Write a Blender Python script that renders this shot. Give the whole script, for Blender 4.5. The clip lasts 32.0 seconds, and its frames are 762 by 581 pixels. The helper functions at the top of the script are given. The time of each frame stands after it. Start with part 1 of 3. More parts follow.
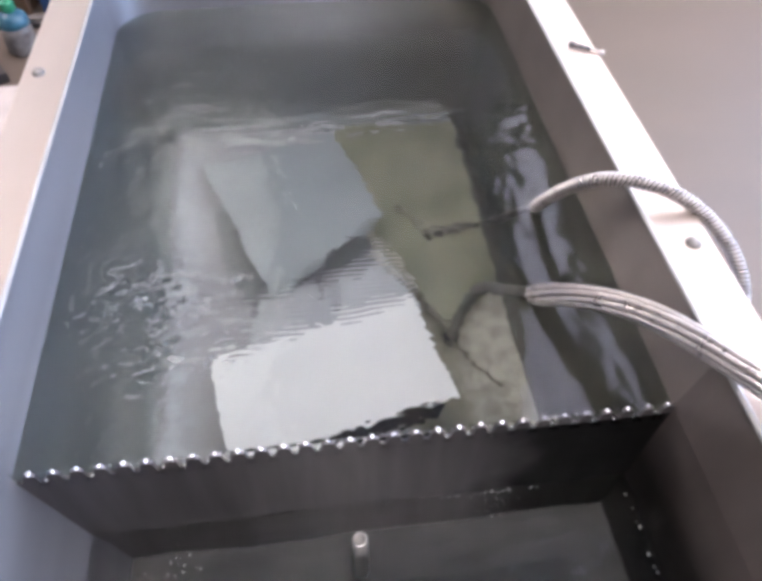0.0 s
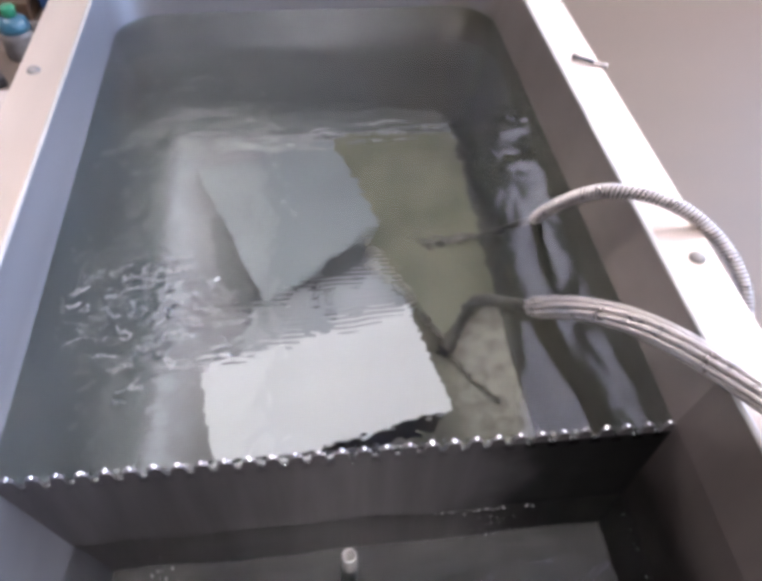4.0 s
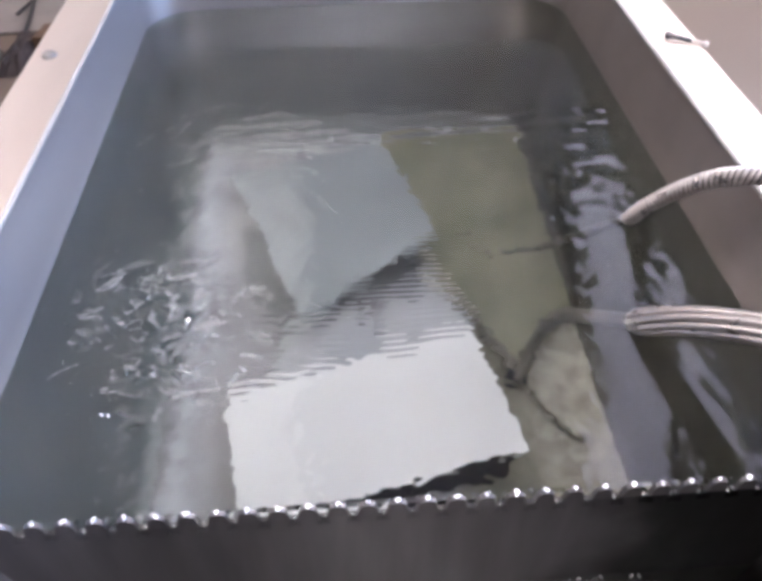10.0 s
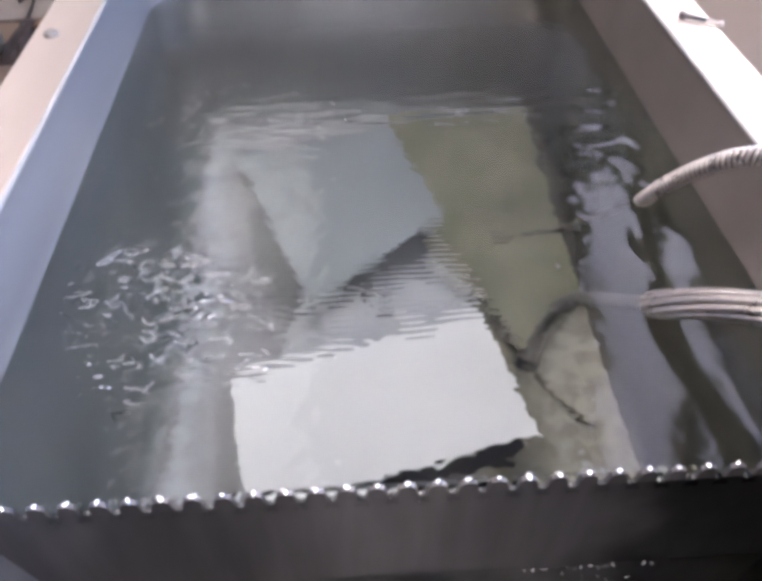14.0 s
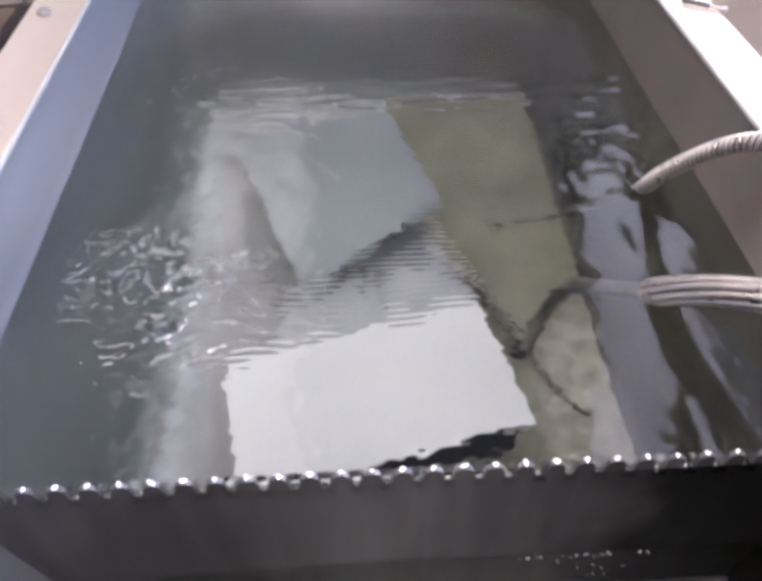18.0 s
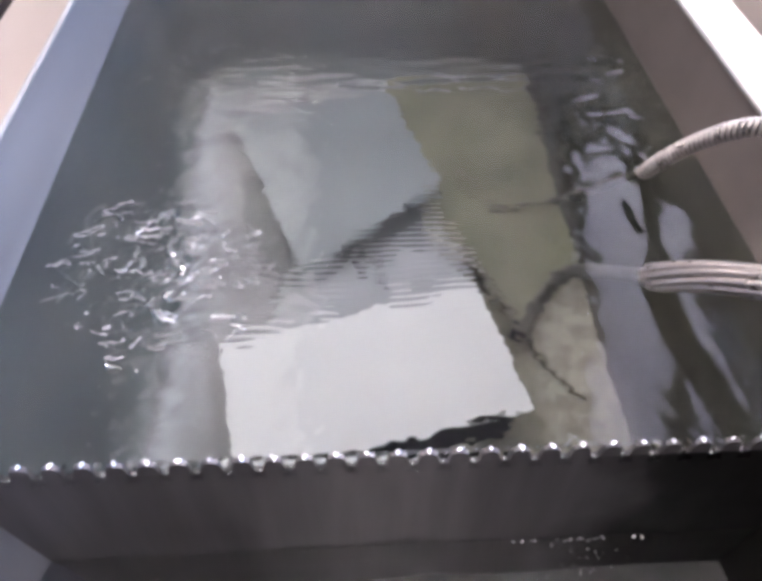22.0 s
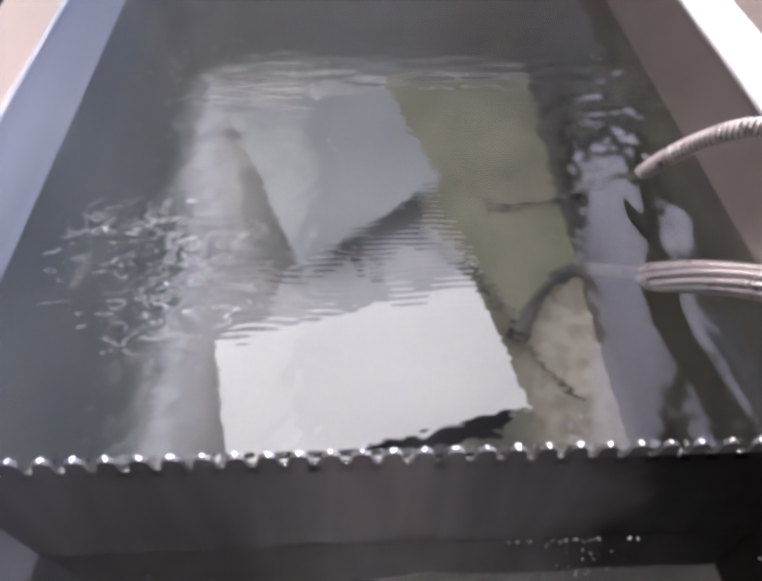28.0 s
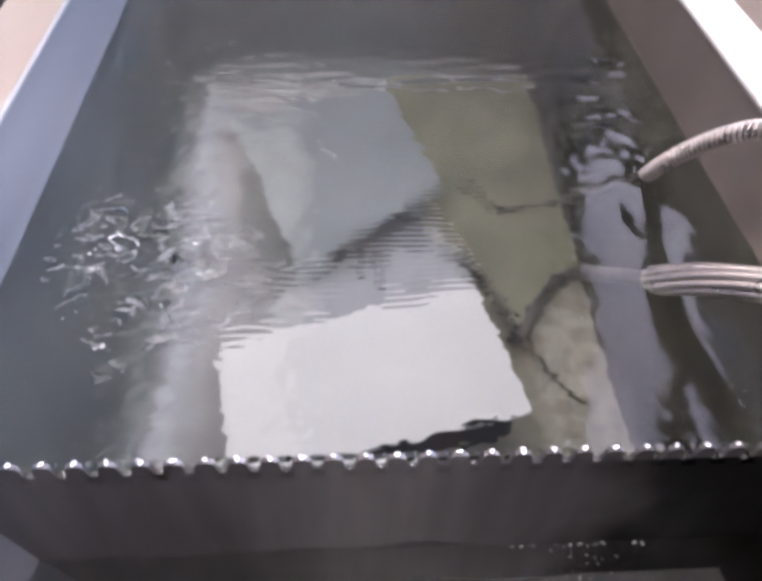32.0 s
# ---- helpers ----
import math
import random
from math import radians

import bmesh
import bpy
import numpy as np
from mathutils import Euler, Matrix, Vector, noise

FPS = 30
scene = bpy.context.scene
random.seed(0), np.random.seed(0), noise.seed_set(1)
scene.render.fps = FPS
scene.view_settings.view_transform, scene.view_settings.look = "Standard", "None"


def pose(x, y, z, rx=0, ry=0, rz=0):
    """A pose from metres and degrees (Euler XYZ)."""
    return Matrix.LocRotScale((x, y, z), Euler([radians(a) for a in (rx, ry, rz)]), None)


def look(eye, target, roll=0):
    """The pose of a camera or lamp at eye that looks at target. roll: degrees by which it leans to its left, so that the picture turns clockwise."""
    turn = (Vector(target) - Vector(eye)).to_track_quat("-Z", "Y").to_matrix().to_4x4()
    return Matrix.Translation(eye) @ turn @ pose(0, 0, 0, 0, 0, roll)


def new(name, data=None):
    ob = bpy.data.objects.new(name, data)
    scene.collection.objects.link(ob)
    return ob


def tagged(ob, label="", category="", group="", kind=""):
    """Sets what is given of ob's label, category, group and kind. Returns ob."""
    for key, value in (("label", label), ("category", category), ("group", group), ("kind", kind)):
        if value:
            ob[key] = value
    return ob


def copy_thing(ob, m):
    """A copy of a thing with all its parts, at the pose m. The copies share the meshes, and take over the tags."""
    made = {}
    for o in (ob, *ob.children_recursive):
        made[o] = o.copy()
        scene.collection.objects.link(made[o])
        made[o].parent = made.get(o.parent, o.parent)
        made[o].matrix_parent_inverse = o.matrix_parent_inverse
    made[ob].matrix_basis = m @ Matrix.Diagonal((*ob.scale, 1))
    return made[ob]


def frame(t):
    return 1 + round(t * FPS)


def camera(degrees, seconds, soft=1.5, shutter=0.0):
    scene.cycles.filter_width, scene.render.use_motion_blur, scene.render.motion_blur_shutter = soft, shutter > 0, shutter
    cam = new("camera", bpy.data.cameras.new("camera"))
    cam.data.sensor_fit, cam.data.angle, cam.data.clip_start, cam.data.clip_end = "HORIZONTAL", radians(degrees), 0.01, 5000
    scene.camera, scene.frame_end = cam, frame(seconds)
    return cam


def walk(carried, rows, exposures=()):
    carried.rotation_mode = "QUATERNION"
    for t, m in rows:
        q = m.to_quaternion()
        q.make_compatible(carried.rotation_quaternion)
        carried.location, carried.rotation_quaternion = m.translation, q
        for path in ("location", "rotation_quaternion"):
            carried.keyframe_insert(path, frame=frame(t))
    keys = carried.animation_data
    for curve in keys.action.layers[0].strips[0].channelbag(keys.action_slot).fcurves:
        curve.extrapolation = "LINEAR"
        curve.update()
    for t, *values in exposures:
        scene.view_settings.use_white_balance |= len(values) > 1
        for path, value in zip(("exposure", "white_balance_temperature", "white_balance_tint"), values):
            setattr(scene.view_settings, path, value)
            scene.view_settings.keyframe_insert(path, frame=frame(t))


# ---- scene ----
cam = camera(57.0, 32.0, soft=4.5)
PATH = [
    (0.0, -0.0179, -0.235, 1.2267, 40.83, -0.29, -7.13),
    (0.5, -0.0175, -0.2366, 1.2278, 41.48, 0.02, -7.22),
    (1.0, -0.017, -0.2361, 1.2328, 41.64, 0.1, -7.03),
    (1.5, -0.017, -0.2369, 1.2342, 41.95, 0.04, -7.03),
    (2.0, -0.0164, -0.2371, 1.2341, 42.13, 0.12, -7.26),
    (2.5, -0.0158, -0.2347, 1.2355, 41.94, 0.03, -7.17),
    (4.5, -0.0187, -0.2254, 1.2024, 42.21, -1.88, -5.96),
    (5.0, -0.0165, -0.2162, 1.1915, 42.69, -1.65, -5.36),
    (5.5, -0.02, -0.2032, 1.1732, 43.09, -1.88, -5.24),
    (6.0, -0.0216, -0.1896, 1.1575, 43.33, -1.75, -4.99),
    (6.5, -0.0223, -0.182, 1.1432, 44.05, -1.03, -5.18),
    (7.0, -0.0237, -0.177, 1.1359, 44.49, -0.55, -5.33),
    (7.5, -0.0225, -0.1753, 1.1342, 44.72, -0.45, -4.83),
    (8.0, -0.0227, -0.1762, 1.13, 45.06, -0.27, -4.43),
    (8.5, -0.0226, -0.1763, 1.1244, 45.44, 0.03, -4.26),
    (9.0, -0.0225, -0.1777, 1.1231, 45.57, 0.25, -3.97),
    (9.5, -0.0252, -0.1771, 1.1198, 45.95, 0.37, -4.08),
    (10.0, -0.0241, -0.1762, 1.1235, 45.44, 0.6, -3.79),
    (10.5, -0.0236, -0.1763, 1.1223, 45.42, 0.71, -3.59),
    (11.0, -0.0244, -0.1763, 1.1207, 45.29, 0.77, -3.46),
    (11.5, -0.0243, -0.1762, 1.1204, 45.15, 0.92, -3.38),
    (12.0, -0.0242, -0.1758, 1.1189, 45.13, 1.04, -3.29),
    (12.5, -0.0242, -0.1756, 1.1162, 44.99, 0.87, -3.23),
    (13.0, -0.0241, -0.1754, 1.1179, 44.63, 0.74, -3.22),
    (13.5, -0.0244, -0.1751, 1.1147, 44.74, 0.9, -3.42),
    (14.0, -0.0278, -0.174, 1.1127, 44.77, 0.61, -3.51),
    (14.5, -0.0261, -0.1749, 1.111, 44.78, 0.8, -3.41),
    (16.5, -0.0287, -0.1732, 1.1083, 44.26, 0.27, -3.47),
    (17.0, -0.0271, -0.1726, 1.1071, 44.05, 0.22, -3.36),
    (17.5, -0.0272, -0.1735, 1.1048, 44.21, 0.02, -3.34),
    (18.0, -0.0275, -0.173, 1.1056, 44.09, 0.08, -3.32),
    (18.5, -0.0272, -0.171, 1.108, 43.55, 0.01, -3.29),
    (19.0, -0.0264, -0.173, 1.1054, 43.75, 0.04, -3.15),
    (19.5, -0.0272, -0.1725, 1.1057, 43.55, -0.06, -3.11),
    (20.0, -0.0271, -0.1718, 1.1044, 43.66, 0.05, -3.26),
    (20.5, -0.0277, -0.1709, 1.1054, 43.13, -0.18, -3.25),
    (21.0, -0.0272, -0.171, 1.1025, 43.16, -0.28, -3.1),
    (21.5, -0.0274, -0.1729, 1.103, 43.11, -0.39, -2.96),
    (22.0, -0.0267, -0.1717, 1.1034, 42.73, -0.45, -2.89),
    (22.5, -0.0273, -0.1713, 1.102, 42.67, -0.4, -2.93),
    (23.0, -0.0267, -0.1717, 1.102, 42.56, -0.52, -2.75),
    (23.5, -0.0262, -0.1718, 1.1025, 42.41, -0.61, -2.68),
    (24.0, -0.0255, -0.1714, 1.103, 42.3, -0.74, -2.71),
    (24.5, -0.0266, -0.1706, 1.1031, 42.41, -0.7, -2.89),
    (25.0, -0.0251, -0.1684, 1.1021, 42.28, -0.56, -2.85),
    (25.5, -0.0273, -0.1701, 1.0998, 42.58, -1.06, -2.83),
    (27.5, -0.0267, -0.1704, 1.1002, 42.69, -0.97, -2.59),
    (28.0, -0.0266, -0.1706, 1.0993, 42.73, -1.1, -2.55),
    (28.5, -0.0272, -0.1705, 1.0978, 42.85, -1.22, -2.62),
    (29.0, -0.0283, -0.1693, 1.0992, 42.68, -1.26, -2.76),
    (29.5, -0.0264, -0.1686, 1.1014, 42.42, -0.98, -2.49),
    (30.0, -0.0277, -0.169, 1.0974, 42.78, -1.24, -2.57),
    (30.5, -0.0289, -0.1693, 1.0984, 42.81, -1.36, -2.63),
    (31.0, -0.0281, -0.1691, 1.0986, 42.82, -1.26, -2.44),
    (31.5, -0.0284, -0.1699, 1.0966, 43.1, -1.29, -2.46),
    (32.0, -0.0286, -0.1689, 1.0977, 42.94, -1.15, -2.59),
]
walk(cam, [(t, pose(x, y, z, a, b, c)) for t, x, y, z, a, b, c in PATH],
     [(0.0, 0.55, 6480, 9), (4.0, 0.55, 6480, 10), (16.0, 0.55, 6520, 11), (32.0, 0.57, 6580, 14)])

# ---- plan, in metres ----
WATER = 0.80          # level of the bath
RIM = 0.858           # top of the flanges
FLOOR_T = 0.58        # bottom of the bath
XL, XR = -0.2287, 0.2212   # inner faces at the water
BACK = 0.612
FRONT = -0.21
TROUGH = 0.702        # level in the overflow trough
PITCH = 0.015         # teeth of the weir

# ---- world and exposure ----
world = bpy.data.worlds.new("world")
scene.world = world
world.use_nodes = True
world.node_tree.nodes["Background"].inputs[0].default_value = (0.5, 0.45, 0.4, 1)
world.node_tree.nodes["Background"].inputs[1].default_value = 0.06
LAMP = 19.5
WINDOW = 100.0


# ---- materials ----
def mat(name, c1, c2, rough=0.5, metal=0.0, scale=20.0, stretch=(1, 1, 1), bump=0.1, fine=400.0, rough_var=0.1, detail=6.0):
    """Two colours mixed by coarse noise, with a fine grain in bump and roughness."""
    m = bpy.data.materials.new(name)
    m.use_nodes = True
    n, l = m.node_tree.nodes, m.node_tree.links
    b = n["Principled BSDF"]
    tc = n.new("ShaderNodeTexCoord")
    mp = n.new("ShaderNodeMapping")
    mp.inputs["Scale"].default_value = stretch
    l.new(tc.outputs["Object"], mp.inputs[0])
    no = n.new("ShaderNodeTexNoise")
    no.inputs["Scale"].default_value, no.inputs["Detail"].default_value = scale, detail
    l.new(mp.outputs[0], no.inputs["Vector"])
    r = n.new("ShaderNodeValToRGB")
    r.color_ramp.elements[0].position, r.color_ramp.elements[1].position = 0.35, 0.65
    r.color_ramp.elements[0].color, r.color_ramp.elements[1].color = (*c1, 1), (*c2, 1)
    l.new(no.outputs["Fac"], r.inputs[0])
    l.new(r.outputs[0], b.inputs["Base Color"])
    fi = n.new("ShaderNodeTexNoise")
    fi.inputs["Scale"].default_value, fi.inputs["Detail"].default_value = fine, 3.0
    l.new(mp.outputs[0], fi.inputs["Vector"])
    mr = n.new("ShaderNodeMapRange")
    mr.inputs["To Min"].default_value, mr.inputs["To Max"].default_value = max(rough - rough_var, 0.02), min(rough + rough_var, 1)
    l.new(no.outputs["Fac"], mr.inputs[0])
    l.new(mr.outputs[0], b.inputs["Roughness"])
    b.inputs["Metallic"].default_value = metal
    if bump:
        bu = n.new("ShaderNodeBump")
        bu.inputs["Strength"].default_value, bu.inputs["Distance"].default_value = bump, 0.001
        l.new(fi.outputs["Fac"], bu.inputs["Height"])
        l.new(bu.outputs[0], b.inputs["Normal"])
    return m


def emit(name, colour, strength):
    m = bpy.data.materials.new(name)
    m.use_nodes = True
    b = m.node_tree.nodes["Principled BSDF"]
    b.inputs["Base Color"].default_value = (*colour, 1)
    b.inputs["Emission Color"].default_value = (*colour, 1)
    b.inputs["Emission Strength"].default_value = strength
    return m


def clear(name, colour, ior, rough=0.0):
    m = bpy.data.materials.new(name)
    m.use_nodes = True
    b = m.node_tree.nodes["Principled BSDF"]
    b.inputs["Base Color"].default_value = (*colour, 1)
    b.inputs["Transmission Weight"].default_value = 1.0
    b.inputs["IOR"].default_value = ior
    b.inputs["Roughness"].default_value = rough
    return m


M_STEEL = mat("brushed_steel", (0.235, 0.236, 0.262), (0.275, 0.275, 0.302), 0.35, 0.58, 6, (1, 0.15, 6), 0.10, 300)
M_DIM_STEEL = mat("dimmed_steel", (0.092, 0.107, 0.110), (0.122, 0.137, 0.138), 0.45, 0.0, 9, (1, 1, 1), 0.1, 200)
M_FLANGE = mat("satin_flange", (0.455, 0.380, 0.332), (0.515, 0.435, 0.387), 0.3, 0.3, 5, (3, 0.6, 1), 0.0, 250, 0.04)
M_WEIR = mat("stained_shaded_weir_steel", (0.130, 0.122, 0.126), (0.195, 0.184, 0.190), 0.42, 0.85, 9, (5, 1, 0.5), 0.08, 260)
M_SCALE = mat("pale_trough_scale", (0.055, 0.055, 0.054), (0.18, 0.177, 0.170), 0.6, 0, 30)
M_TROUGH = mat("brown_shaded_steel", (0.12, 0.100, 0.092), (0.17, 0.144, 0.134), 0.36, 0.55, 7, (1, 2, 0.5), 0.1, 220)
M_BOTTOM = mat("stained_bottom", (0.17, 0.165, 0.172), (0.25, 0.243, 0.25), 0.5, 0.0, 9, (1, 1, 1), 0.15, 160)


def stain_or_light(m, axis, bare, full, colour, ragged=0.05, scale=16, limit=None, thin=0.62):
    """Stain or painted light over one side, from its bare to its full end along an axis, with an uneven edge."""
    n, l = m.node_tree.nodes, m.node_tree.links
    b = n["Principled BSDF"]
    old = b.inputs["Base Color"].links[0].from_socket
    tc, sep, no = n.new("ShaderNodeTexCoord"), n.new("ShaderNodeSeparateXYZ"), n.new("ShaderNodeTexNoise")
    l.new(tc.outputs["Object"], sep.inputs[0])
    l.new(tc.outputs["Object"], no.inputs["Vector"])
    no.inputs["Scale"].default_value, no.inputs["Detail"].default_value = scale, 5

    def amount(channel, a, z):
        add = n.new("ShaderNodeMath")
        add.operation = "MULTIPLY_ADD"
        l.new(no.outputs["Fac"], add.inputs[0])
        add.inputs[1].default_value = ragged
        l.new(sep.outputs[channel], add.inputs[2])
        mr = n.new("ShaderNodeMapRange")
        mr.interpolation_type = "SMOOTHSTEP"
        mr.inputs["From Min"].default_value, mr.inputs["From Max"].default_value = min(a, z) + ragged / 2, max(a, z) + ragged / 2
        if a > z:
            mr.inputs["To Min"].default_value, mr.inputs["To Max"].default_value = 1, 0
        l.new(add.outputs[0], mr.inputs[0])
        return mr.outputs[0]
    fac = amount(axis, bare, full)
    if limit:
        mul = n.new("ShaderNodeMath")
        mul.operation = "MULTIPLY"
        l.new(fac, mul.inputs[0])
        l.new(amount(*limit), mul.inputs[1])
        fac = mul.outputs[0]
    mix = n.new("ShaderNodeMix")
    mix.data_type = "RGBA"
    l.new(fac, mix.inputs["Factor"])
    l.new(old, mix.inputs[6])
    # the tint itself is darker in places
    blot, tone = n.new("ShaderNodeTexNoise"), n.new("ShaderNodeValToRGB")
    blot.inputs["Scale"].default_value, blot.inputs["Detail"].default_value = 2.1 * scale, 6
    l.new(tc.outputs["Object"], blot.inputs["Vector"])
    tone.color_ramp.elements[0].position, tone.color_ramp.elements[1].position = 0.36, 0.58
    tone.color_ramp.elements[0].color, tone.color_ramp.elements[1].color = (*(thin * v for v in colour), 1), (*colour, 1)
    l.new(blot.outputs["Fac"], tone.inputs[0])
    l.new(tone.outputs[0], mix.inputs[7])
    l.new(mix.outputs[2], b.inputs["Base Color"])


# olive film on one half, cream scale by the right wall, light along the left and back edges painted pale
stain_or_light(M_BOTTOM, "X", 0.03, 0.07, (0.20, 0.19, 0.135), 0.07)
stain_or_light(M_BOTTOM, "X", 0.100, 0.140, (0.38, 0.355, 0.285), 0.10, 26, ("Y", 0.29, 0.20))
stain_or_light(M_BOTTOM, "X", -0.130, -0.172, (0.33, 0.345, 0.37), 0.05, 26)
stain_or_light(M_BOTTOM, "Y", 0.482, 0.514, (0.38, 0.38, 0.37), 0.06, 24)
stain_or_light(M_BOTTOM, "X", -0.165, -0.182, (0.15, 0.155, 0.16), 0.03, 30)
stain_or_light(M_BOTTOM, "Y", 0.512, 0.532, (0.15, 0.155, 0.16), 0.03, 30)
stain_or_light(M_DIM_STEEL, "Y", 0.42, 0.50, (0.128, 0.137, 0.134), 0.06, 9, thin=0.85)
stain_or_light(M_DIM_STEEL, "X", 0.0, 0.16, (0.082, 0.079, 0.060), 0.08, 9, thin=0.85)
stain_or_light(M_STEEL, "X", 0.12, 0.20, (0.215, 0.186, 0.172), 0.03, 12, thin=0.92)
# shade low on the trough walls, painted near black into their colour
stain_or_light(M_TROUGH, "Z", 0.785, 0.735, (0.030, 0.026, 0.024), 0.04, 14)
# right end of the weir painted near black, for the shade and dark reflection there
stain_or_light(M_WEIR, "X", 0.085, 0.138, (0.022, 0.021, 0.021), 0.06, 18)
M_OLIVE = mat("olive_filmed_sheet", (0.120, 0.122, 0.074), (0.205, 0.200, 0.133), 0.5, 0.0, 14, (1, 1, 1), 0.05, 200)
M_CHALK = mat("chalky_edge", (0.40, 0.38, 0.33), (0.54, 0.515, 0.46), 0.7, 0.0, 60)
M_SHADOW = mat("painted_shadow", (0.085, 0.091, 0.095), (0.135, 0.142, 0.146), 0.7, 0.0, 24)
M_PALE = mat("pale_sheet", (0.31, 0.32, 0.328), (0.42, 0.43, 0.44), 0.5, 0.0, 16, (1, 1, 1), 0.05, 200)
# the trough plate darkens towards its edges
stain_or_light(M_SCALE, "Y", -0.088, -0.062, (0.020, 0.020, 0.0195), 0.04, 30)
stain_or_light(M_SCALE, "X", 0.09, 0.14, (0.020, 0.020, 0.0195), 0.05, 30)
M_FROST = mat("painted_frame", (0.6, 0.6, 0.6), (0.66, 0.66, 0.66), 0.5)
M_WHITE = mat("white_sheet", (0.67, 0.672, 0.653), (0.72, 0.722, 0.703), 0.5, 0.0, 7, (1, 1, 1), 0.04, 200)
M_GREY = mat("grey_sheet", (0.195, 0.213, 0.217), (0.24, 0.26, 0.264), 0.5, 0.0, 7, (1, 1, 1), 0.04, 200)
M_FOOT = mat("near_black", (0.018, 0.017, 0.018), (0.035, 0.033, 0.034), 0.7, 0, 60)
M_BRAID = mat("braided_steel", (0.42, 0.385, 0.365), (0.52, 0.48, 0.46), 0.30, 0.8, 120, (1, 1, 1), 0.0, 900)
M_SILT = mat("dark_silt", (0.034, 0.032, 0.031), (0.068, 0.065, 0.062), 0.7, 0, 25)
M_ROLLED = mat("rolled_steel", (0.40, 0.385, 0.38), (0.46, 0.445, 0.44), 0.4, 0.5, 30)
M_PIN = mat("dull_steel", (0.10, 0.095, 0.10), (0.16, 0.15, 0.155), 0.45, 0.6, 60)
M_CABLE = mat("olive_cable", (0.15, 0.14, 0.105), (0.21, 0.20, 0.15), 0.7, 0, 40)
M_TAIL = mat("dim_brown", (0.105, 0.096, 0.078), (0.17, 0.155, 0.13), 0.8, 0, 40)
M_HEAD = mat("dull_screw_head", (0.20, 0.185, 0.178), (0.27, 0.25, 0.24), 0.5, 0.2, 80)
M_SCREW = mat("screw_steel", (0.40, 0.385, 0.37), (0.50, 0.48, 0.465), 0.38, 0.5, 80)
M_FLECK = mat("grey_fleck", (0.26, 0.26, 0.26), (0.40, 0.40, 0.40), 0.35, 0, 60)
M_BEAD = mat("glint_metal", (0.8, 0.8, 0.82), (0.86, 0.86, 0.88), 0.22, 1.0, 80, rough_var=0.04, bump=0)
M_GLINT = mat("grey_glint_metal", (0.40, 0.385, 0.40), (0.56, 0.54, 0.56), 0.3, 1.0, 80, rough_var=0.06, bump=0)
M_FLOOR = mat("beige_floor", (0.086, 0.061, 0.0465), (0.101, 0.0715, 0.0545), 0.5, 0, 1.6, (1, 3, 1), 0.05, 90)
M_WALL = mat("beige_wall", (0.52, 0.45, 0.40), (0.57, 0.50, 0.45), 0.85, 0, 2.5, (1, 1, 1), 0.15, 120)
M_DARK = mat("brown_wall", (0.10, 0.083, 0.077), (0.13, 0.11, 0.10), 0.85, 0, 2.5, (1, 1, 1), 0.15, 120)
M_CEIL = mat("white_ceiling", (0.70, 0.69, 0.67), (0.76, 0.75, 0.73), 0.9, 0, 3, (1, 1, 1), 0.1, 120)
M_CASE = mat("grey_casing", (0.36, 0.36, 0.37), (0.42, 0.42, 0.43), 0.45, 0.5, 5, (1, 1, 5), 0.08, 200)
M_BAG = mat("dark_cloth", (0.016, 0.010, 0.010), (0.030, 0.019, 0.019), 0.8, 0, 18)
M_LAMP = emit("lamp_diffuser", (1.04, 0.96, 0.98), LAMP)
M_PANEL = emit("panel_diffuser", (1.0, 0.98, 0.95), 2.8)
M_STRIP = emit("strip_diffuser", (0.84, 0.84, 1.12), 3.6)
M_CREST = clear("cresting_water", (0.97, 0.985, 1.0), 1.33, 0.03)
M_WATER = clear("water", (0.965, 0.995, 0.985), 1.33, 0.05)
M_CHURNED = clear("churned_water", (0.90, 0.93, 0.92), 1.33, 0.14)
M_BLUE = mat("blue_plastic", (0.012, 0.035, 0.085), (0.018, 0.045, 0.11), 0.4, 0, 15)
M_TEAL = mat("teal_plastic", (0.022, 0.085, 0.13), (0.03, 0.11, 0.165), 0.3, 0, 20)
M_GREEN = mat("green_cap", (0.015, 0.16, 0.085), (0.02, 0.21, 0.11), 0.35, 0, 30)
M_BROWN = mat("red_brown_card", (0.050, 0.025, 0.012), (0.080, 0.040, 0.018), 0.7, 0, 20)
M_BLACK = mat("black_plastic", (0.012, 0.011, 0.011), (0.025, 0.022, 0.022), 0.4, 0, 30)
M_OFFWHITE = mat("offwhite_plastic", (0.50, 0.47, 0.46), (0.58, 0.55, 0.54), 0.4, 0, 12)
M_PINKISH = mat("pinkish_floor_patch", (0.42, 0.36, 0.33), (0.50, 0.43, 0.40), 0.6, 0, 9)
M_DRUM = mat("dark_grey_plastic", (0.095, 0.10, 0.098), (0.13, 0.135, 0.132), 0.5, 0, 8)
M_BOARD = mat("grey_beige_board", (0.115, 0.098, 0.092), (0.155, 0.135, 0.125), 0.6, 0, 9)
M_CLOUDY = mat("cloudy_plastic", (0.10, 0.09, 0.086), (0.20, 0.185, 0.18), 0.25, 0, 20)


# ---- mesh helpers ----
def mesh_from(bm, name, smooth=False):
    me = bpy.data.meshes.new(name)
    bmesh.ops.recalc_face_normals(bm, faces=bm.faces)
    bm.to_mesh(me)
    bm.free()
    if smooth:
        me.polygons.foreach_set("use_smooth", [True] * len(me.polygons))
    return me


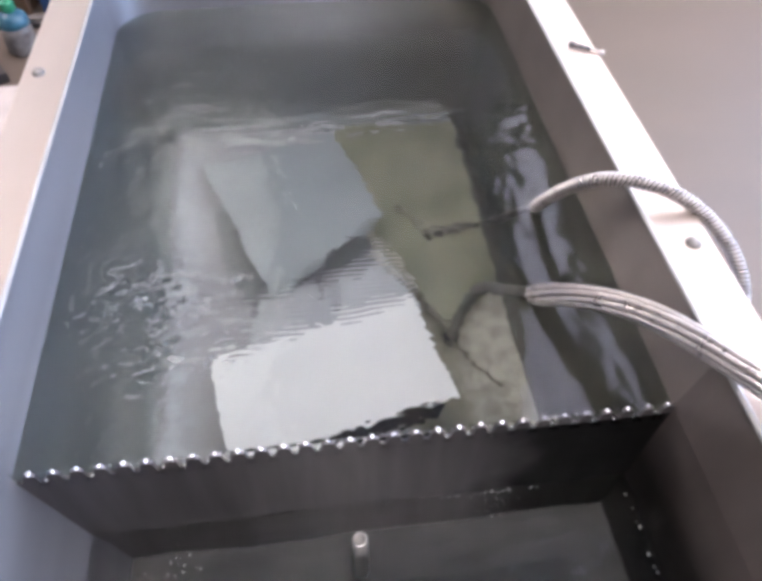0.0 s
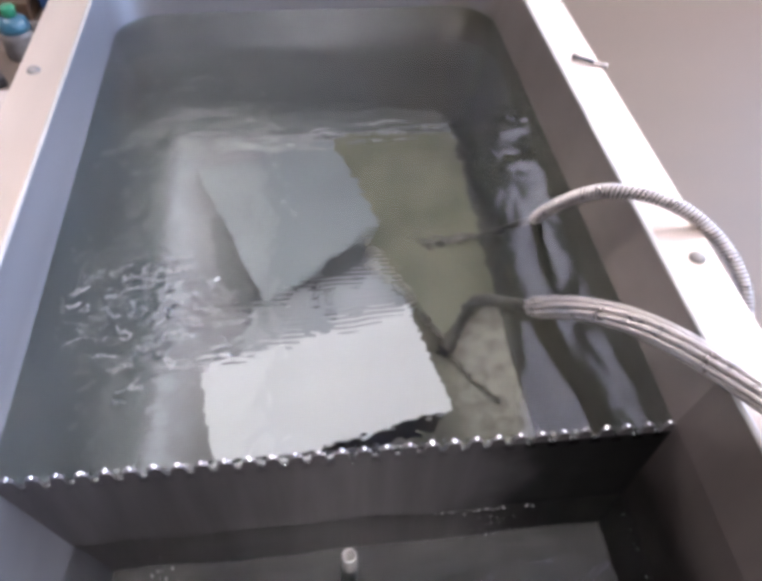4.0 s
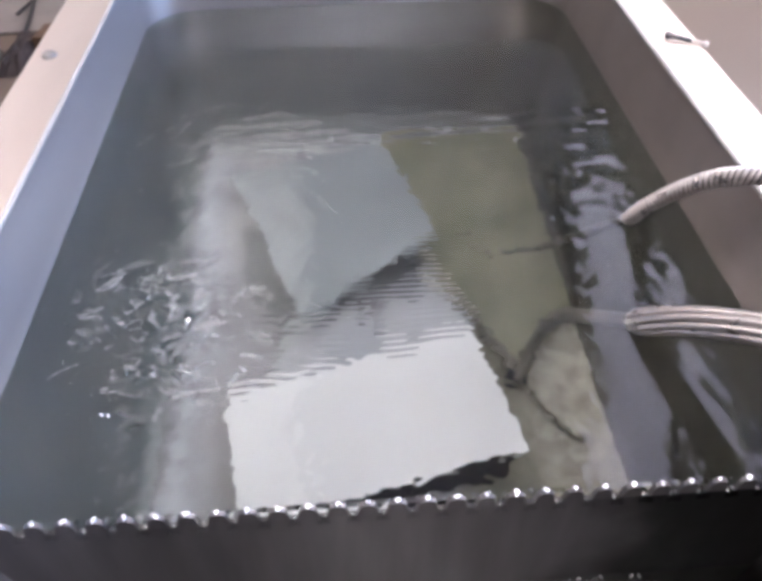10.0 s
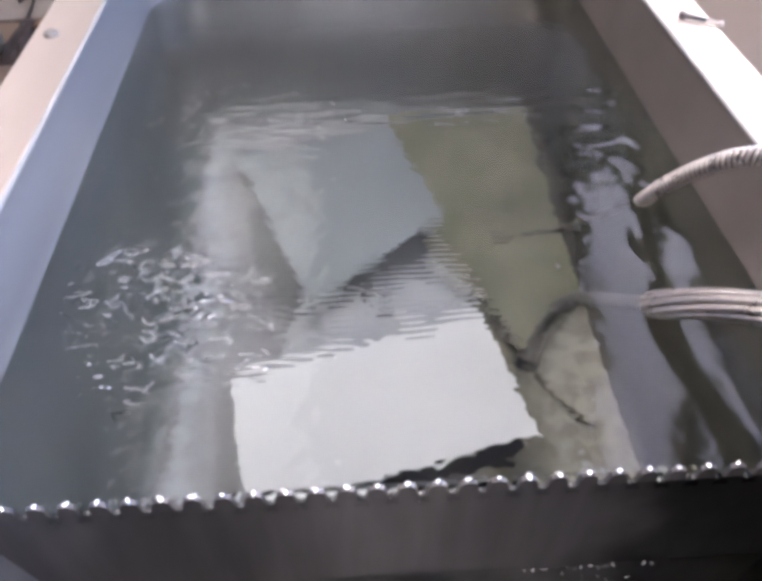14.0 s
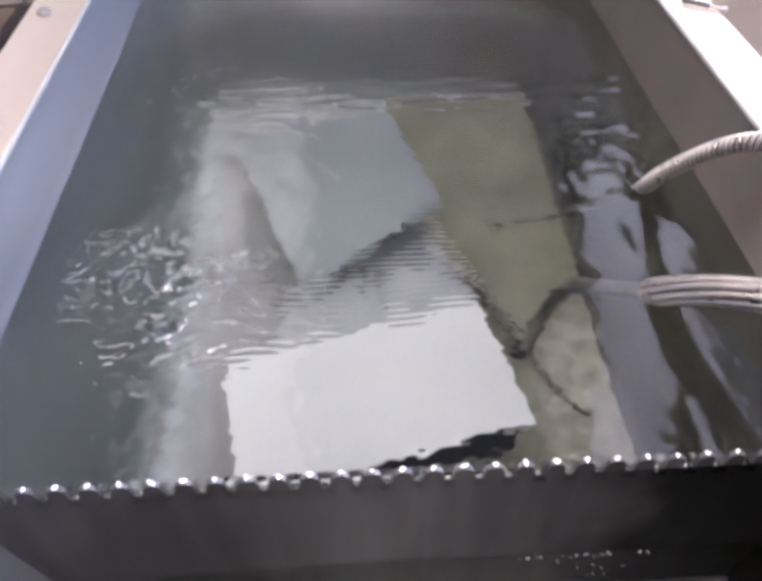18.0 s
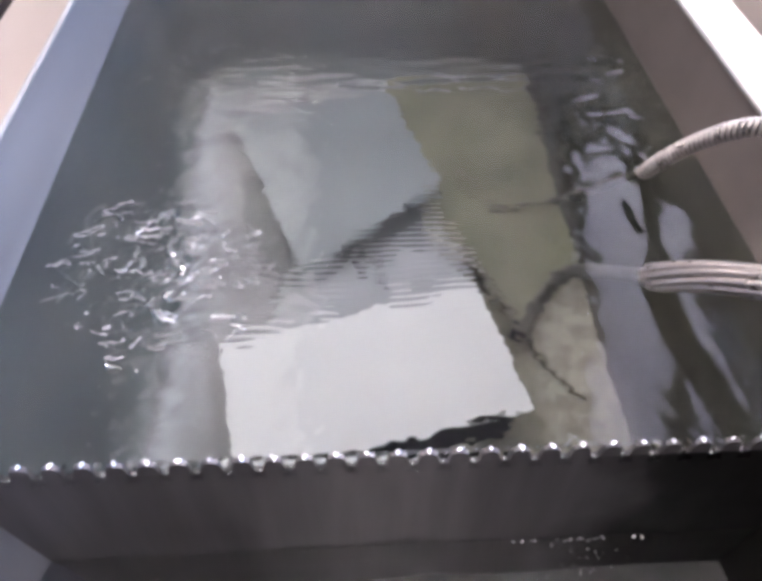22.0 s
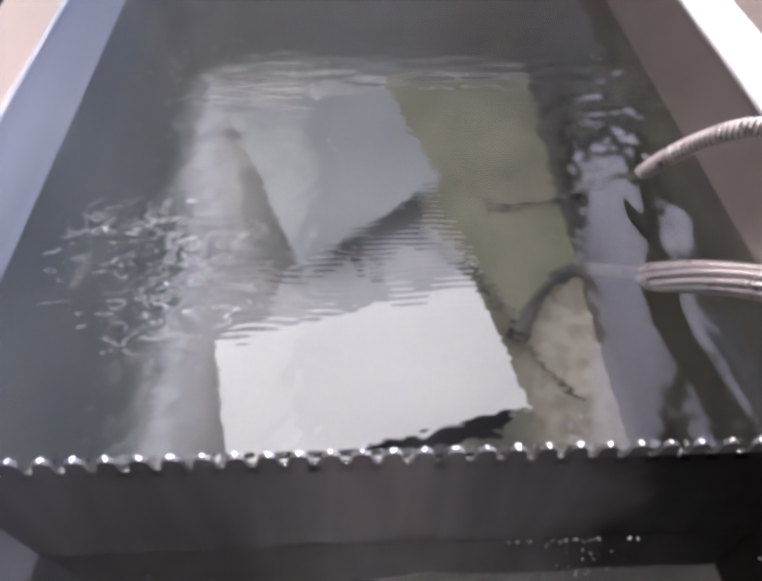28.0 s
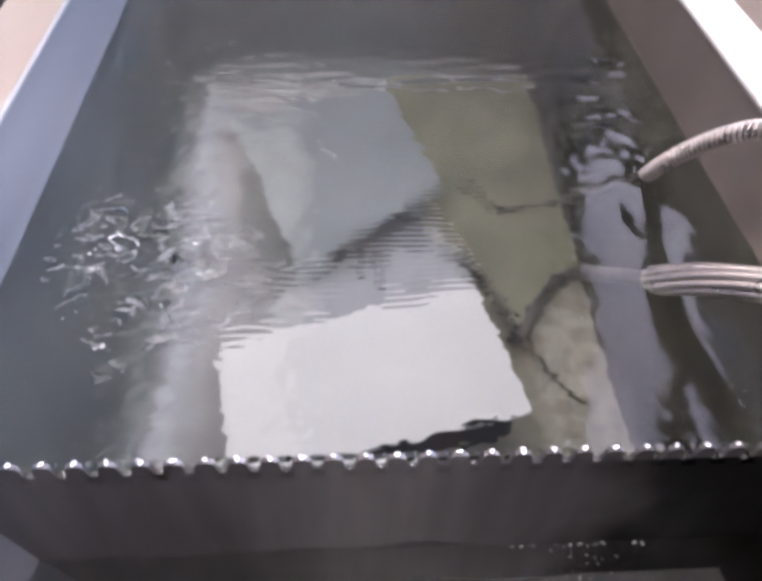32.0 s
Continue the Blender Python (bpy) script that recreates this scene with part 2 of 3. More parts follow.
def part(name, bm, material, parent=None, label="", smooth=False):
    me = mesh_from(bm, name, smooth)
    me.materials.append(material)
    ob = new(name, me)
    if parent:
        ob.parent = parent
    if label:
        ob["label"] = label
    return ob


def thing(name, label, category, group="", kind="", at=None):
    ob = new(name)
    if at:
        ob.matrix_basis = at
    return tagged(ob, label, category, group, kind)


def box(bm, x0, x1, y0, y1, z0, z1, bevel=0.0, m=None):
    g = bmesh.ops.create_cube(bm, size=1.0)
    vs = g["verts"]
    for v in vs:
        v.co = Vector((x0 + (v.co.x + 0.5) * (x1 - x0), y0 + (v.co.y + 0.5) * (y1 - y0), z0 + (v.co.z + 0.5) * (z1 - z0)))
    if bevel:
        es = list({e for v in vs for e in v.link_edges})
        r = bmesh.ops.bevel(bm, geom=es, offset=bevel, segments=2, affect="EDGES", profile=0.7)
        vs = list({v for f in r["faces"] for v in f.verts} | {v for v in vs if v.is_valid})
    if m is not None:
        bmesh.ops.transform(bm, matrix=m, verts=[v for v in vs if v.is_valid])
    return bm


def boxed(*a, **k):
    return box(bmesh.new(), *a, **k)


def lathe(profile, sides=24, bm=None, m=None):
    """Turned solid from (radius, height) pairs, closed at both ends."""
    bm = bm or bmesh.new()
    rings = []
    for r, z in profile:
        rings.append([bm.verts.new((r * math.cos(2 * math.pi * k / sides), r * math.sin(2 * math.pi * k / sides), z)) for k in range(sides)])
    for a, b in zip(rings, rings[1:]):
        for k in range(sides):
            bm.faces.new((a[k], a[(k + 1) % sides], b[(k + 1) % sides], b[k]))
    bm.faces.new(rings[0][::-1])
    bm.faces.new(rings[-1])
    if m is not None:
        bmesh.ops.transform(bm, matrix=m, verts=[v for r in rings for v in r])
    return bm


def curve_points(pts, step):
    """Catmull-Rom through the points, sampled evenly."""
    p = [Vector(q) for q in pts]
    p = [2 * p[0] - p[1], *p, 2 * p[-1] - p[-2]]
    dense = []
    for i in range(1, len(p) - 2):
        for k in range(40):
            t = k / 40
            a, b, c, d = p[i - 1], p[i], p[i + 1], p[i + 2]
            dense.append(0.5 * (2 * b + (c - a) * t + (2 * a - 5 * b + 4 * c - d) * t * t + (3 * b - a - 3 * c + d) * t ** 3))
    dense.append(p[-2])
    out, gone = [dense[0]], 0.0
    for a, b in zip(dense, dense[1:]):
        gone += (b - a).length
        if gone >= step:
            out.append(b)
            gone = 0.0
    w = int(0.012 / step)
    for _ in range(3):
        out = [sum(out[max(0, i - min(w, i, len(out) - 1 - i)):i + min(w, i, len(out) - 1 - i) + 1], Vector()) / (2 * min(w, i, len(out) - 1 - i) + 1) for i in range(len(out))]
    return out


def sweep(pts, radius, sides=20, relief=None, bm=None):
    """Tube along points; relief(angle, length) adds to the radius."""
    bm = bm or bmesh.new()
    up, rings, s = Vector((0.3, 0.2, 1)).normalized(), [], 0.0
    for i, q in enumerate(pts):
        d = (pts[min(i + 1, len(pts) - 1)] - pts[max(i - 1, 0)]).normalized()
        side = d.cross(up).normalized()
        up = side.cross(d).normalized()
        ring = []
        for k in range(sides):
            a = 2 * math.pi * k / sides
            r = radius + (relief(a, s) if relief else 0)
            ring.append(bm.verts.new(q + r * (math.cos(a) * side + math.sin(a) * up)))
        rings.append(ring)
        if i + 1 < len(pts):
            s += (pts[i + 1] - q).length
    for a, b in zip(rings, rings[1:]):
        for k in range(sides):
            bm.faces.new((a[k], a[(k + 1) % sides], b[(k + 1) % sides], b[k]))
    bm.faces.new(rings[0][::-1])
    bm.faces.new(rings[-1])
    return bm


# ---- room ----
def room():
    x0, x1, y0, y1, top = -2.6, 3.0, -2.6, 4.8, 2.6
    t = 0.15
    tagged(part("floor", boxed(x0 - t, x1 + t, y0 - t, y1 + t, -0.1, 0), M_FLOOR), "smooth pinkish beige floor with faint mottling", "floor", kind="structure")
    tagged(part("ceiling", boxed(x0 - t, x1 + t, y0 - t, y1 + t, top, top + 0.1), M_CEIL), "plain matt white ceiling above the tank", "ceiling", kind="structure")
    tagged(part("wall_north", boxed(x0, x1, y1, y1 + t, 0, top), M_WALL), "plain beige painted wall", "wall", kind="structure")
    tagged(part("wall_south", boxed(x0, x1, y0 - t, y0, 0, top), M_DARK), "plain brown painted wall", "wall", kind="structure")
    bm = bmesh.new()
    wy0, wy1, wz0, wz1 = -1.4, 3.4, 0.95, 2.3
    for a in ((y0 - t, wy0, 0, top), (wy1, y1 + t, 0, top), (wy0, wy1, 0, wz0), (wy0, wy1, wz1, top)):
        box(bm, x1, x1 + t, *a)
    tagged(part("wall_east", bm, M_WALL), "beige painted wall with a wide window", "wall", kind="structure")
    w = thing("window_1", "wide window with a pale painted frame", "window", kind="structure")
    for a in ((wy0, wy0 + 0.05, wz0, wz1), (wy1 - 0.05, wy1, wz0, wz1), (wy0 + 0.05, wy1 - 0.05, wz0, wz0 + 0.05), (wy0 + 0.05, wy1 - 0.05, wz1 - 0.05, wz1), (0.98, 1.02, wz0 + 0.05, wz1 - 0.05)):
        part("window_frame", boxed(x1 + 0.05, x1 + 0.1, *a), M_FROST, w)
    sky = bpy.data.lights.new("window_light", "AREA")
    sky.shape, sky.size, sky.size_y, sky.energy, sky.color = "RECTANGLE", wy1 - wy0 - 0.1, wz1 - wz0 - 0.1, WINDOW, (0.30, 0.52, 1.0)
    lamp = new("window_light", sky)
    lamp.matrix_basis = look((x1 + 0.03, (wy0 + wy1) / 2, (wz0 + wz1) / 2), (0, (wy0 + wy1) / 2, (wz0 + wz1) / 2))
    tagged(part("backdrop", boxed(x1 + 0.9, x1 + 0.95, -1.5, 5, -0.5, 4), emit("pale_sky", (0.8, 0.88, 1.0), 2.0)), "pale daylight outside the window", "backdrop", kind="structure")
    tagged(part("wall_west", boxed(x0 - t, x0, y0 - t, y1 + t, 0, top), M_WALL), "plain beige painted wall", "wall", kind="structure")
    first = None
    for x, y in ((0.05, -0.95), (1.95, 0.45), (-2.2, 2.3), (2.15, 1.95), (2.15, 3.5)):
            if first is None:
                first = thing("ceiling_light", "unseen flat white ceiling light with a bright cool diffuser", "ceiling light", "ceiling lights", at=pose(x, y, top - 0.05))
                bm = bmesh.new()
                for a in ((-0.3, 0.3, -0.7, -0.66), (-0.3, 0.3, 0.66, 0.7), (-0.3, -0.26, -0.66, 0.66), (0.26, 0.3, -0.66, 0.66)):
                    box(bm, *a, -0.02, 0.05)
                part("housing", bm, M_OFFWHITE, first)
                part("diffuser", boxed(-0.258, 0.258, -0.658, 0.658, -0.008, 0.03), M_LAMP, first, "glowing cool white diffuser")
            else:
                copy_thing(first, pose(x, y, top - 0.05))


def added_strip_light():
    """Unseen twin strip light on rods, added over the right side of the bath to mirror pale bands in the water."""
    t = thing("added_strip_light", "added unseen twin strip light with pale lavender diffusers", "strip light", at=pose(0.50, 0.78, 1.45, 0, 0, -10.5))
    bm = bmesh.new()
    box(bm, -0.13, 0.19, -0.56, 0.5, 0.012, 0.05, 0.003)
    part("housing", bm, M_BLACK, t)
    for x0, x1, y1 in ((-0.098, 0.036, 0.36), (0.087, 0.162, 0.16)):
        part("diffuser", boxed(x0, x1, -0.54, y1, 0.0, 0.0115, 0.002), M_STRIP, t, "glowing pale lavender diffuser")
    for y in (-0.4, 0.4):
        part("rod", lathe([(0.004, 0.05), (0.004, 1.15)], 10, m=pose(0, y, 0)), M_SCREW, t)


def light_panel():
    """Long translucent panel let into the ceiling, over the left side of the bath."""
    t = thing("ceiling_panel", "long pale translucent light panel in the ceiling", "light panel", at=pose(-0.505, 1.86, 2.595))
    bm = bmesh.new()
    for a in ((-0.30, 0.30, -1.09, -1.05), (-0.30, 0.30, 1.05, 1.09), (-0.30, -0.27, -1.05, 1.05), (0.27, 0.30, -1.05, 1.05)):
        box(bm, *a, -0.025, 0.0)
    part("panel_frame", bm, M_OFFWHITE, t)
    part("diffuser", boxed(-0.269, 0.269, -1.049, 1.049, -0.015, 0.0), M_PANEL, t, "glowing pale diffuser")


# ---- tank ----
def wall_x(side, z):
    """Inner face of a side wall: slightly flared above the water."""
    k = max(0.0, (z - WATER) / (RIM - WATER))
    return (XL - 0.0062 * k) if side < 0 else (XR + 0.0128 * k)


def outline(x0, x1, y0, y1, r, n=8):
    """Half-open outline: from the front left corner back round to the front right one."""
    pts = [(x0, y0)]
    for k in range(13):
        pts.append((x0, y0 + (y1 - r - y0) * (k + 1) / 13))
    for k in range(1, n + 1):
        a = math.pi - k * math.pi / 2 / n
        pts.append((x0 + r + r * math.cos(a), y1 - r + r * math.sin(a)))
    for k in range(1, 9):
        pts.append((x0 + r + (x1 - x0 - 2 * r) * k / 9, y1))
    for k in range(0, n + 1):
        a = math.pi / 2 - k * math.pi / 2 / n
        pts.append((x1 - r + r * math.cos(a), y1 - r + r * math.sin(a)))
    for k in range(13):
        pts.append((x1, y1 - r + (y0 - y1 + r) * (k + 1) / 13))
    return pts


def tank():
    t = thing("overflow_tank", "open stainless steel overflow tank filled with water", "tank")
    bm = bmesh.new()
    levels = []
    for k in range(5):
        z = RIM - 0.003 - (RIM - 0.003 - WATER) * k / 4
        levels.append((z, 0.0))
    R = 0.05
    levels.append((0.72, 0.0))
    for k in range(9):
        a = k * math.pi / 2 / 8
        levels.append((FLOOR_T + R - R * math.sin(a), R - R * math.cos(a)))
    rows = []
    for z, d in levels:
        # the walls lean in under the water
        k = max(0.0, (WATER - z) / (WATER - FLOOR_T))
        x0, x1 = wall_x(-1, z) + 0.030 * k + 0.34 * d, wall_x(1, z) - 0.030 * k - 0.34 * d
        rows.append([bm.verts.new((x, y, z)) for x, y in outline(x0, x1, 0.0, BACK + 0.008 * max(0, (z - WATER) / (RIM - WATER)) - 0.060 * k - 0.45 * d, max(0.055 - d, 0.006))])
    for a, b in zip(rows, rows[1:]):
        for k in range(len(a) - 1):
            bm.faces.new((a[k], a[k + 1], b[k + 1], b[k]))
    for f in bm.faces:
        f.normal_update()
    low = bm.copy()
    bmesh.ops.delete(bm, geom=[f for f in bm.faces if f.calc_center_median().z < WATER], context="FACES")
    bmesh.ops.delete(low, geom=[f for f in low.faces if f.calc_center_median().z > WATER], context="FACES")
    for name, b, material, label in (("basin_wall", bm, M_STEEL, "blue-grey brushed steel above the water, brown reflection painted on the right"), ("basin_wall_low", low, M_DIM_STEEL, "dark slate steel under water, its dimness painted in")):
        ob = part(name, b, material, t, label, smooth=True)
        m = ob.modifiers.new("thickness", "SOLIDIFY")
        # the skin grows outwards
        c = sum((p.normal.dot(Vector((0, 0.3, 0.9)) - p.center) for p in ob.data.polygons))
        m.thickness, m.offset, m.use_rim = 0.003, -1 if c > 0 else 1, False
    part("basin_floor", boxed(XL + 0.047, XR - 0.047, -0.001, BACK - 0.082, FLOOR_T - 0.006, FLOOR_T + 0.0015), M_BOTTOM, t, "stained olive and grey steel bottom with painted light and dark edges")
    # walls of the front trough
    for side in (-1, 1):
        bm = bmesh.new()
        za, zb = 0.60, RIM - 0.003
        # the trough narrows downwards
        x = [wall_x(side, za) + (0.046 if side < 0 else -0.019), wall_x(side, WATER), wall_x(side, zb)]
        o = 0.003 * side
        prof = [(x[0], za), (x[1], WATER), (x[2], zb), (x[2] + o, zb), (x[1] + o, WATER), (x[0] + o, za)]
        ends = [[bm.verts.new((px, y, pz)) for px, pz in prof] for y in (FRONT, -0.001)]
        for k in range(6):
            bm.faces.new((ends[0][k], ends[0][(k + 1) % 6], ends[1][(k + 1) % 6], ends[1][k]))
        bm.faces.new(ends[0][::-1])
        bm.faces.new(ends[1])
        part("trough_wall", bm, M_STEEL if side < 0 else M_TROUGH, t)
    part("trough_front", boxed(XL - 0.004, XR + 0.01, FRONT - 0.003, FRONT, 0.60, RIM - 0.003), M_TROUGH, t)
    part("trough_floor", boxed(XL, XR, FRONT, -0.003, 0.625, 0.63), M_SILT, t)
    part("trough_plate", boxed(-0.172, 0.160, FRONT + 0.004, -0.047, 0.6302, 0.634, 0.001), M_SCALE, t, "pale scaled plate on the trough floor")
    # flanges: top plate with a rolled inner edge
    for side, out in ((-1, -0.2787), (1, 0.2739)):
        bm = bmesh.new()
        a = wall_x(side, RIM)
        x0, x1 = min(a, out), max(a, out)
        box(bm, x0, x1, FRONT - 0.05, BACK + 0.07, RIM - 0.004, RIM, 0.0012)
        part("flange", bm, M_FLANGE, t, "satin steel flange with a bright edge")
        part("flange_lip", boxed(out - 0.0015, out + 0.0015, FRONT - 0.05, BACK + 0.07, RIM - 0.028, RIM - 0.0045), M_FLANGE, t)
    part("flange", boxed(wall_x(-1, RIM) + 0.001, wall_x(1, RIM) - 0.001, BACK + 0.008, BACK + 0.07, RIM - 0.0035, RIM - 0.0005, 0.001), M_FLANGE, t)
    part("flange", boxed(wall_x(-1, RIM) + 0.001, wall_x(1, RIM) - 0.001, FRONT - 0.05, FRONT, RIM - 0.0035, RIM - 0.0005, 0.001), M_FLANGE, t)
    # casing down to the floor
    bm = bmesh.new()
    x0, x1, y0, y1 = XL - 0.03, XR + 0.03, FRONT - 0.03, BACK + 0.045
    for a in ((x0, x0 + 0.004, y0, y1), (x1 - 0.004, x1, y0, y1), (x0 + 0.004, x1 - 0.004, y0, y0 + 0.004), (x0 + 0.004, x1 - 0.004, y1 - 0.004, y1)):
        box(bm, *a, 0.0, RIM - 0.0045)
    part("casing", bm, M_CASE, t)
    # screws in the flanges
    for x, y in ((-0.2636, 0.389), (-0.2636, 0.10), (0.2587, 0.099)):
        s = lathe([(0.0062, 0), (0.0062, 0.0008), (0.0052, 0.0026), (0.003, 0.0038), (0.0008, 0.0042)], 16, m=pose(x, y, RIM))
        part("screw", s, M_HEAD, t, "domed steel screw head", smooth=True)
    # rounded inner edges of the flanges
    for side in (-1, 1):
        a = wall_x(side, RIM)
        bar = sweep([Vector((a, FRONT - 0.04 + (BACK + 0.04 - FRONT) * k / 40, RIM - 0.0010)) for k in range(41)], 0.0022, 16)
        part("rolled_edge", bar, M_ROLLED, t, "polished rolled edge", smooth=True)
    # pin lying across the flange, with a pale tip beyond its edge
    p0, p1, p2 = Vector((0.2512, 0.3756, RIM + 0.0032)), Vector((0.2672, 0.3656, RIM + 0.0022)), Vector((0.2785, 0.3594, RIM + 0.0030))
    bm = bmesh.new()
    n = 14
    way, up = (p1 - p0).normalized(), Vector((0, 0, 1))
    m = Matrix((way.cross(up).normalized(), way.cross(up).cross(way).normalized(), way)).transposed().to_4x4()
    lathe([(0.0012, -0.0032), (0.0026, -0.0022), (0.0031, 0), (0.0026, 0.0024), (0.0021, 0.004), (0.0019, (p1 - p0).length)], n, bm, Matrix.Translation(p0) @ m)
    pin = part("pin", bm, M_PIN, t, "dark grey steel pin lying on the flange", smooth=True)
    lathe_bm = lathe([(0.0014, 0.0003), (0.0013, 0.009), (0.0024, 0.0105), (0.0026, 0.0125), (0.0012, 0.0135)], n, None, Matrix.Translation(p1) @ m)
    part("tip", lathe_bm, M_OFFWHITE, pin, "pale tip of the pin", smooth=True)
    return t


def weir():
    w = thing("weir", "dark stained steel weir with a row of teeth, right end painted in shade", "weir")
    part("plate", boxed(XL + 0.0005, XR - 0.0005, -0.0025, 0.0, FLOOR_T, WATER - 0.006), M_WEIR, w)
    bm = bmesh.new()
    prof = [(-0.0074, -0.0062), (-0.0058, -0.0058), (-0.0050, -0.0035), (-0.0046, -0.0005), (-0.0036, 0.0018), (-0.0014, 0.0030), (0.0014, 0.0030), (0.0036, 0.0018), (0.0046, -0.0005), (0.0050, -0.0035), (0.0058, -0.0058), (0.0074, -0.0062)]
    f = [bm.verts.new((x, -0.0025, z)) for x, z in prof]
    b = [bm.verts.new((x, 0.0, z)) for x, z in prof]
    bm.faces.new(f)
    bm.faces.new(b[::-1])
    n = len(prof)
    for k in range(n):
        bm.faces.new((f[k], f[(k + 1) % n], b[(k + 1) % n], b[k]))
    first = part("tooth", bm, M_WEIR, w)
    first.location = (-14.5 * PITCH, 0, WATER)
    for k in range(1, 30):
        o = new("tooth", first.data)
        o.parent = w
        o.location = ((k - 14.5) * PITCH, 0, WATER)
    # bead of water clinging to each tip, in metal for its glint
    bm = bmesh.new()
    bmesh.ops.create_icosphere(bm, subdivisions=2, radius=1.0)
    for v in bm.verts:
        v.co = Vector((v.co.x * 0.0018, v.co.y * 0.0023, v.co.z * 0.0013))
    me = mesh_from(bm, "water_bead", True)
    me.materials.append(M_BEAD)
    for k in range(30):
        o = new("bead", me)
        o.parent = w
        o.location = ((k - 14.5) * PITCH, -0.0008, WATER + 0.0032)
        o.rotation_euler = (0, 0, 0.7 * k)
        o.scale = [0.6 + 0.5 * random.random() for _ in range(3)]
    # tongue of water over each notch
    bm = bmesh.new()
    grid = []
    for i in range(9):
        u = i / 8
        a = u * math.pi * 0.6
        row = []
        for j in range(7):
            v = j / 6 * 2 - 1
            row.append(bm.verts.new((v * 0.0042 * (1 - 0.25 * u), 0.004 - 0.0085 * math.sin(a), -0.0045 + 0.0012 * (1 - v * v) - 0.0040 * (1 - math.cos(a)))))
        grid.append(row)
    for i in range(8):
        for j in range(6):
            bm.faces.new((grid[i][j], grid[i][j + 1], grid[i + 1][j + 1], grid[i + 1][j]))
    me = mesh_from(bm, "tongue", True)
    me.materials.append(M_WATER)
    for k in range(29):
        o = new("tongue", me)
        o.parent = w
        o.location = ((k - 14.0) * PITCH, -0.0005, WATER)
    return w


def ripple(x, y):
    """Height of the bath's surface."""
    h = 0.0
    # spring near the left wall
    for cx, cy, a, wl, fall in ((-0.155, 0.14, 0.0007, 0.019, 0.045), (-0.12, 0.11, 0.00022, 0.014, 0.04), (-0.17, 0.17, 0.0005, 0.012, 0.035)):
        d = math.hypot(x - cx, y - cy)
        h += a * math.sin(2 * math.pi * d / wl + 3 * noise.noise(Vector((x * 40, y * 40, cx)))) * math.exp(-(d / fall) ** 2)
    churn = math.exp(-((x + 0.148) / 0.046) ** 2 - ((y - 0.125) / 0.062) ** 2)
    h += churn * (0.00050 * noise.noise(Vector((x * 95, y * 120, 4.4))) + 0.00025 * noise.noise(Vector((x * 210, y * 260, 8.1))))
    # short choppy waves that run out from the spring over the foot of the sheets
    wide = math.exp(-((x + 0.140) / 0.056) ** 2 - ((y - 0.122) / 0.066) ** 2)
    h += 0.0012 * wide * noise.noise(Vector((x * 70 + y * 20, y * 160 - x * 30, 15.3))) + 0.00025 * wide * noise.noise(Vector((x * 190, y * 330, 11.6)))
    chop = math.exp(-((x + 0.118) / 0.060) ** 2 - ((y - 0.122) / 0.070) ** 2) * max(0.0, min(1.0, 0.55 + 2.4 * noise.noise(Vector((x * 30, y * 26, 12.5)))))
    h += 0.00024 * chop * math.sin(2 * math.pi * (0.95 * y + 0.22 * x + 1.1 * x * x) / 0.0058 + 4 * noise.noise(Vector((x * 42, y * 42, 2.8))))
    # short wave trains in the middle, broken into patches
    patch = max(0.0, min(1.0, 0.7 + 3.0 * noise.noise(Vector((x * 24, y * 20, 6.2)))))
    near = math.exp(-((x + 0.020) / 0.062) ** 2 - ((y - 0.110) / 0.040) ** 2) * patch
    h += 0.00017 * math.sin(2 * math.pi * math.hypot(x + 0.03, y - 0.60) / 0.0048 + 2 * noise.noise(Vector((x * 30, y * 30, 4)))) * near
    near = math.exp(-((x - 0.010) / 0.052) ** 2 - ((y - 0.165) / 0.050) ** 2) * patch
    h += 0.00020 * math.sin(2 * math.pi * math.hypot(x - 0.01, y + 0.25) / 0.0046 + 2 * noise.noise(Vector((x * 30, y * 30, 9)))) * near
    # low ridge over the current from the hoses
    d = x - 0.167 * y - 0.14
    k = min(1.0, max(0.0, y / 0.06))
    h += 0.0025 * math.exp(-0.5 * (d / 0.055) ** 2) * k * k * (3 - 2 * k)
    # boil where the thin hose enters
    boil = math.exp(-((x - 0.163) / 0.026) ** 2 - ((y - 0.245) / 0.036) ** 2)
    h += 0.00055 * boil * noise.noise(Vector((x * 120, y * 75, 3.9)))
    # slow unevenness everywhere
    h += 0.00035 * noise.noise(Vector((x * 18, y * 22, 3.1))) + 0.00018 * min(1.0, 0.25 + 8 * y) * noise.noise(Vector((x * 60, y * 75, 7.7)))
    mid = math.exp(-((y - 0.27) / 0.10) ** 2)
    h += mid * (0.00042 * noise.noise(Vector((x * 34, y * 48, 9.3))) + 0.00016 * noise.noise(Vector((x * 70, y * 150, 2.2))))
    far = math.exp(-((y - 0.345) / 0.042) ** 2)
    h += 0.00105 * far * noise.noise(Vector((x * 28, y * 95, 1.3)))
    calm = 1 / (1 + math.exp((0.167 * y + 0.085 - x) / 0.012))
    h += 0.00019 * (1 - 0.75 * calm) * noise.noise(Vector((x * 150, y * 230, 2.7)))
    right = math.exp(-((x - 0.17) / 0.045) ** 2)
    h += right * (0.00020 * noise.noise(Vector((x * 60, y * 34, 5.3))) + 0.00010 * noise.noise(Vector((x * 130, y * 90, 1.9))))
    return h


def water():
    nx, ny = 400, 820
    x0, x1, y0, y1 = XL - 0.008, XR + 0.008, -0.0012, BACK + 0.0015
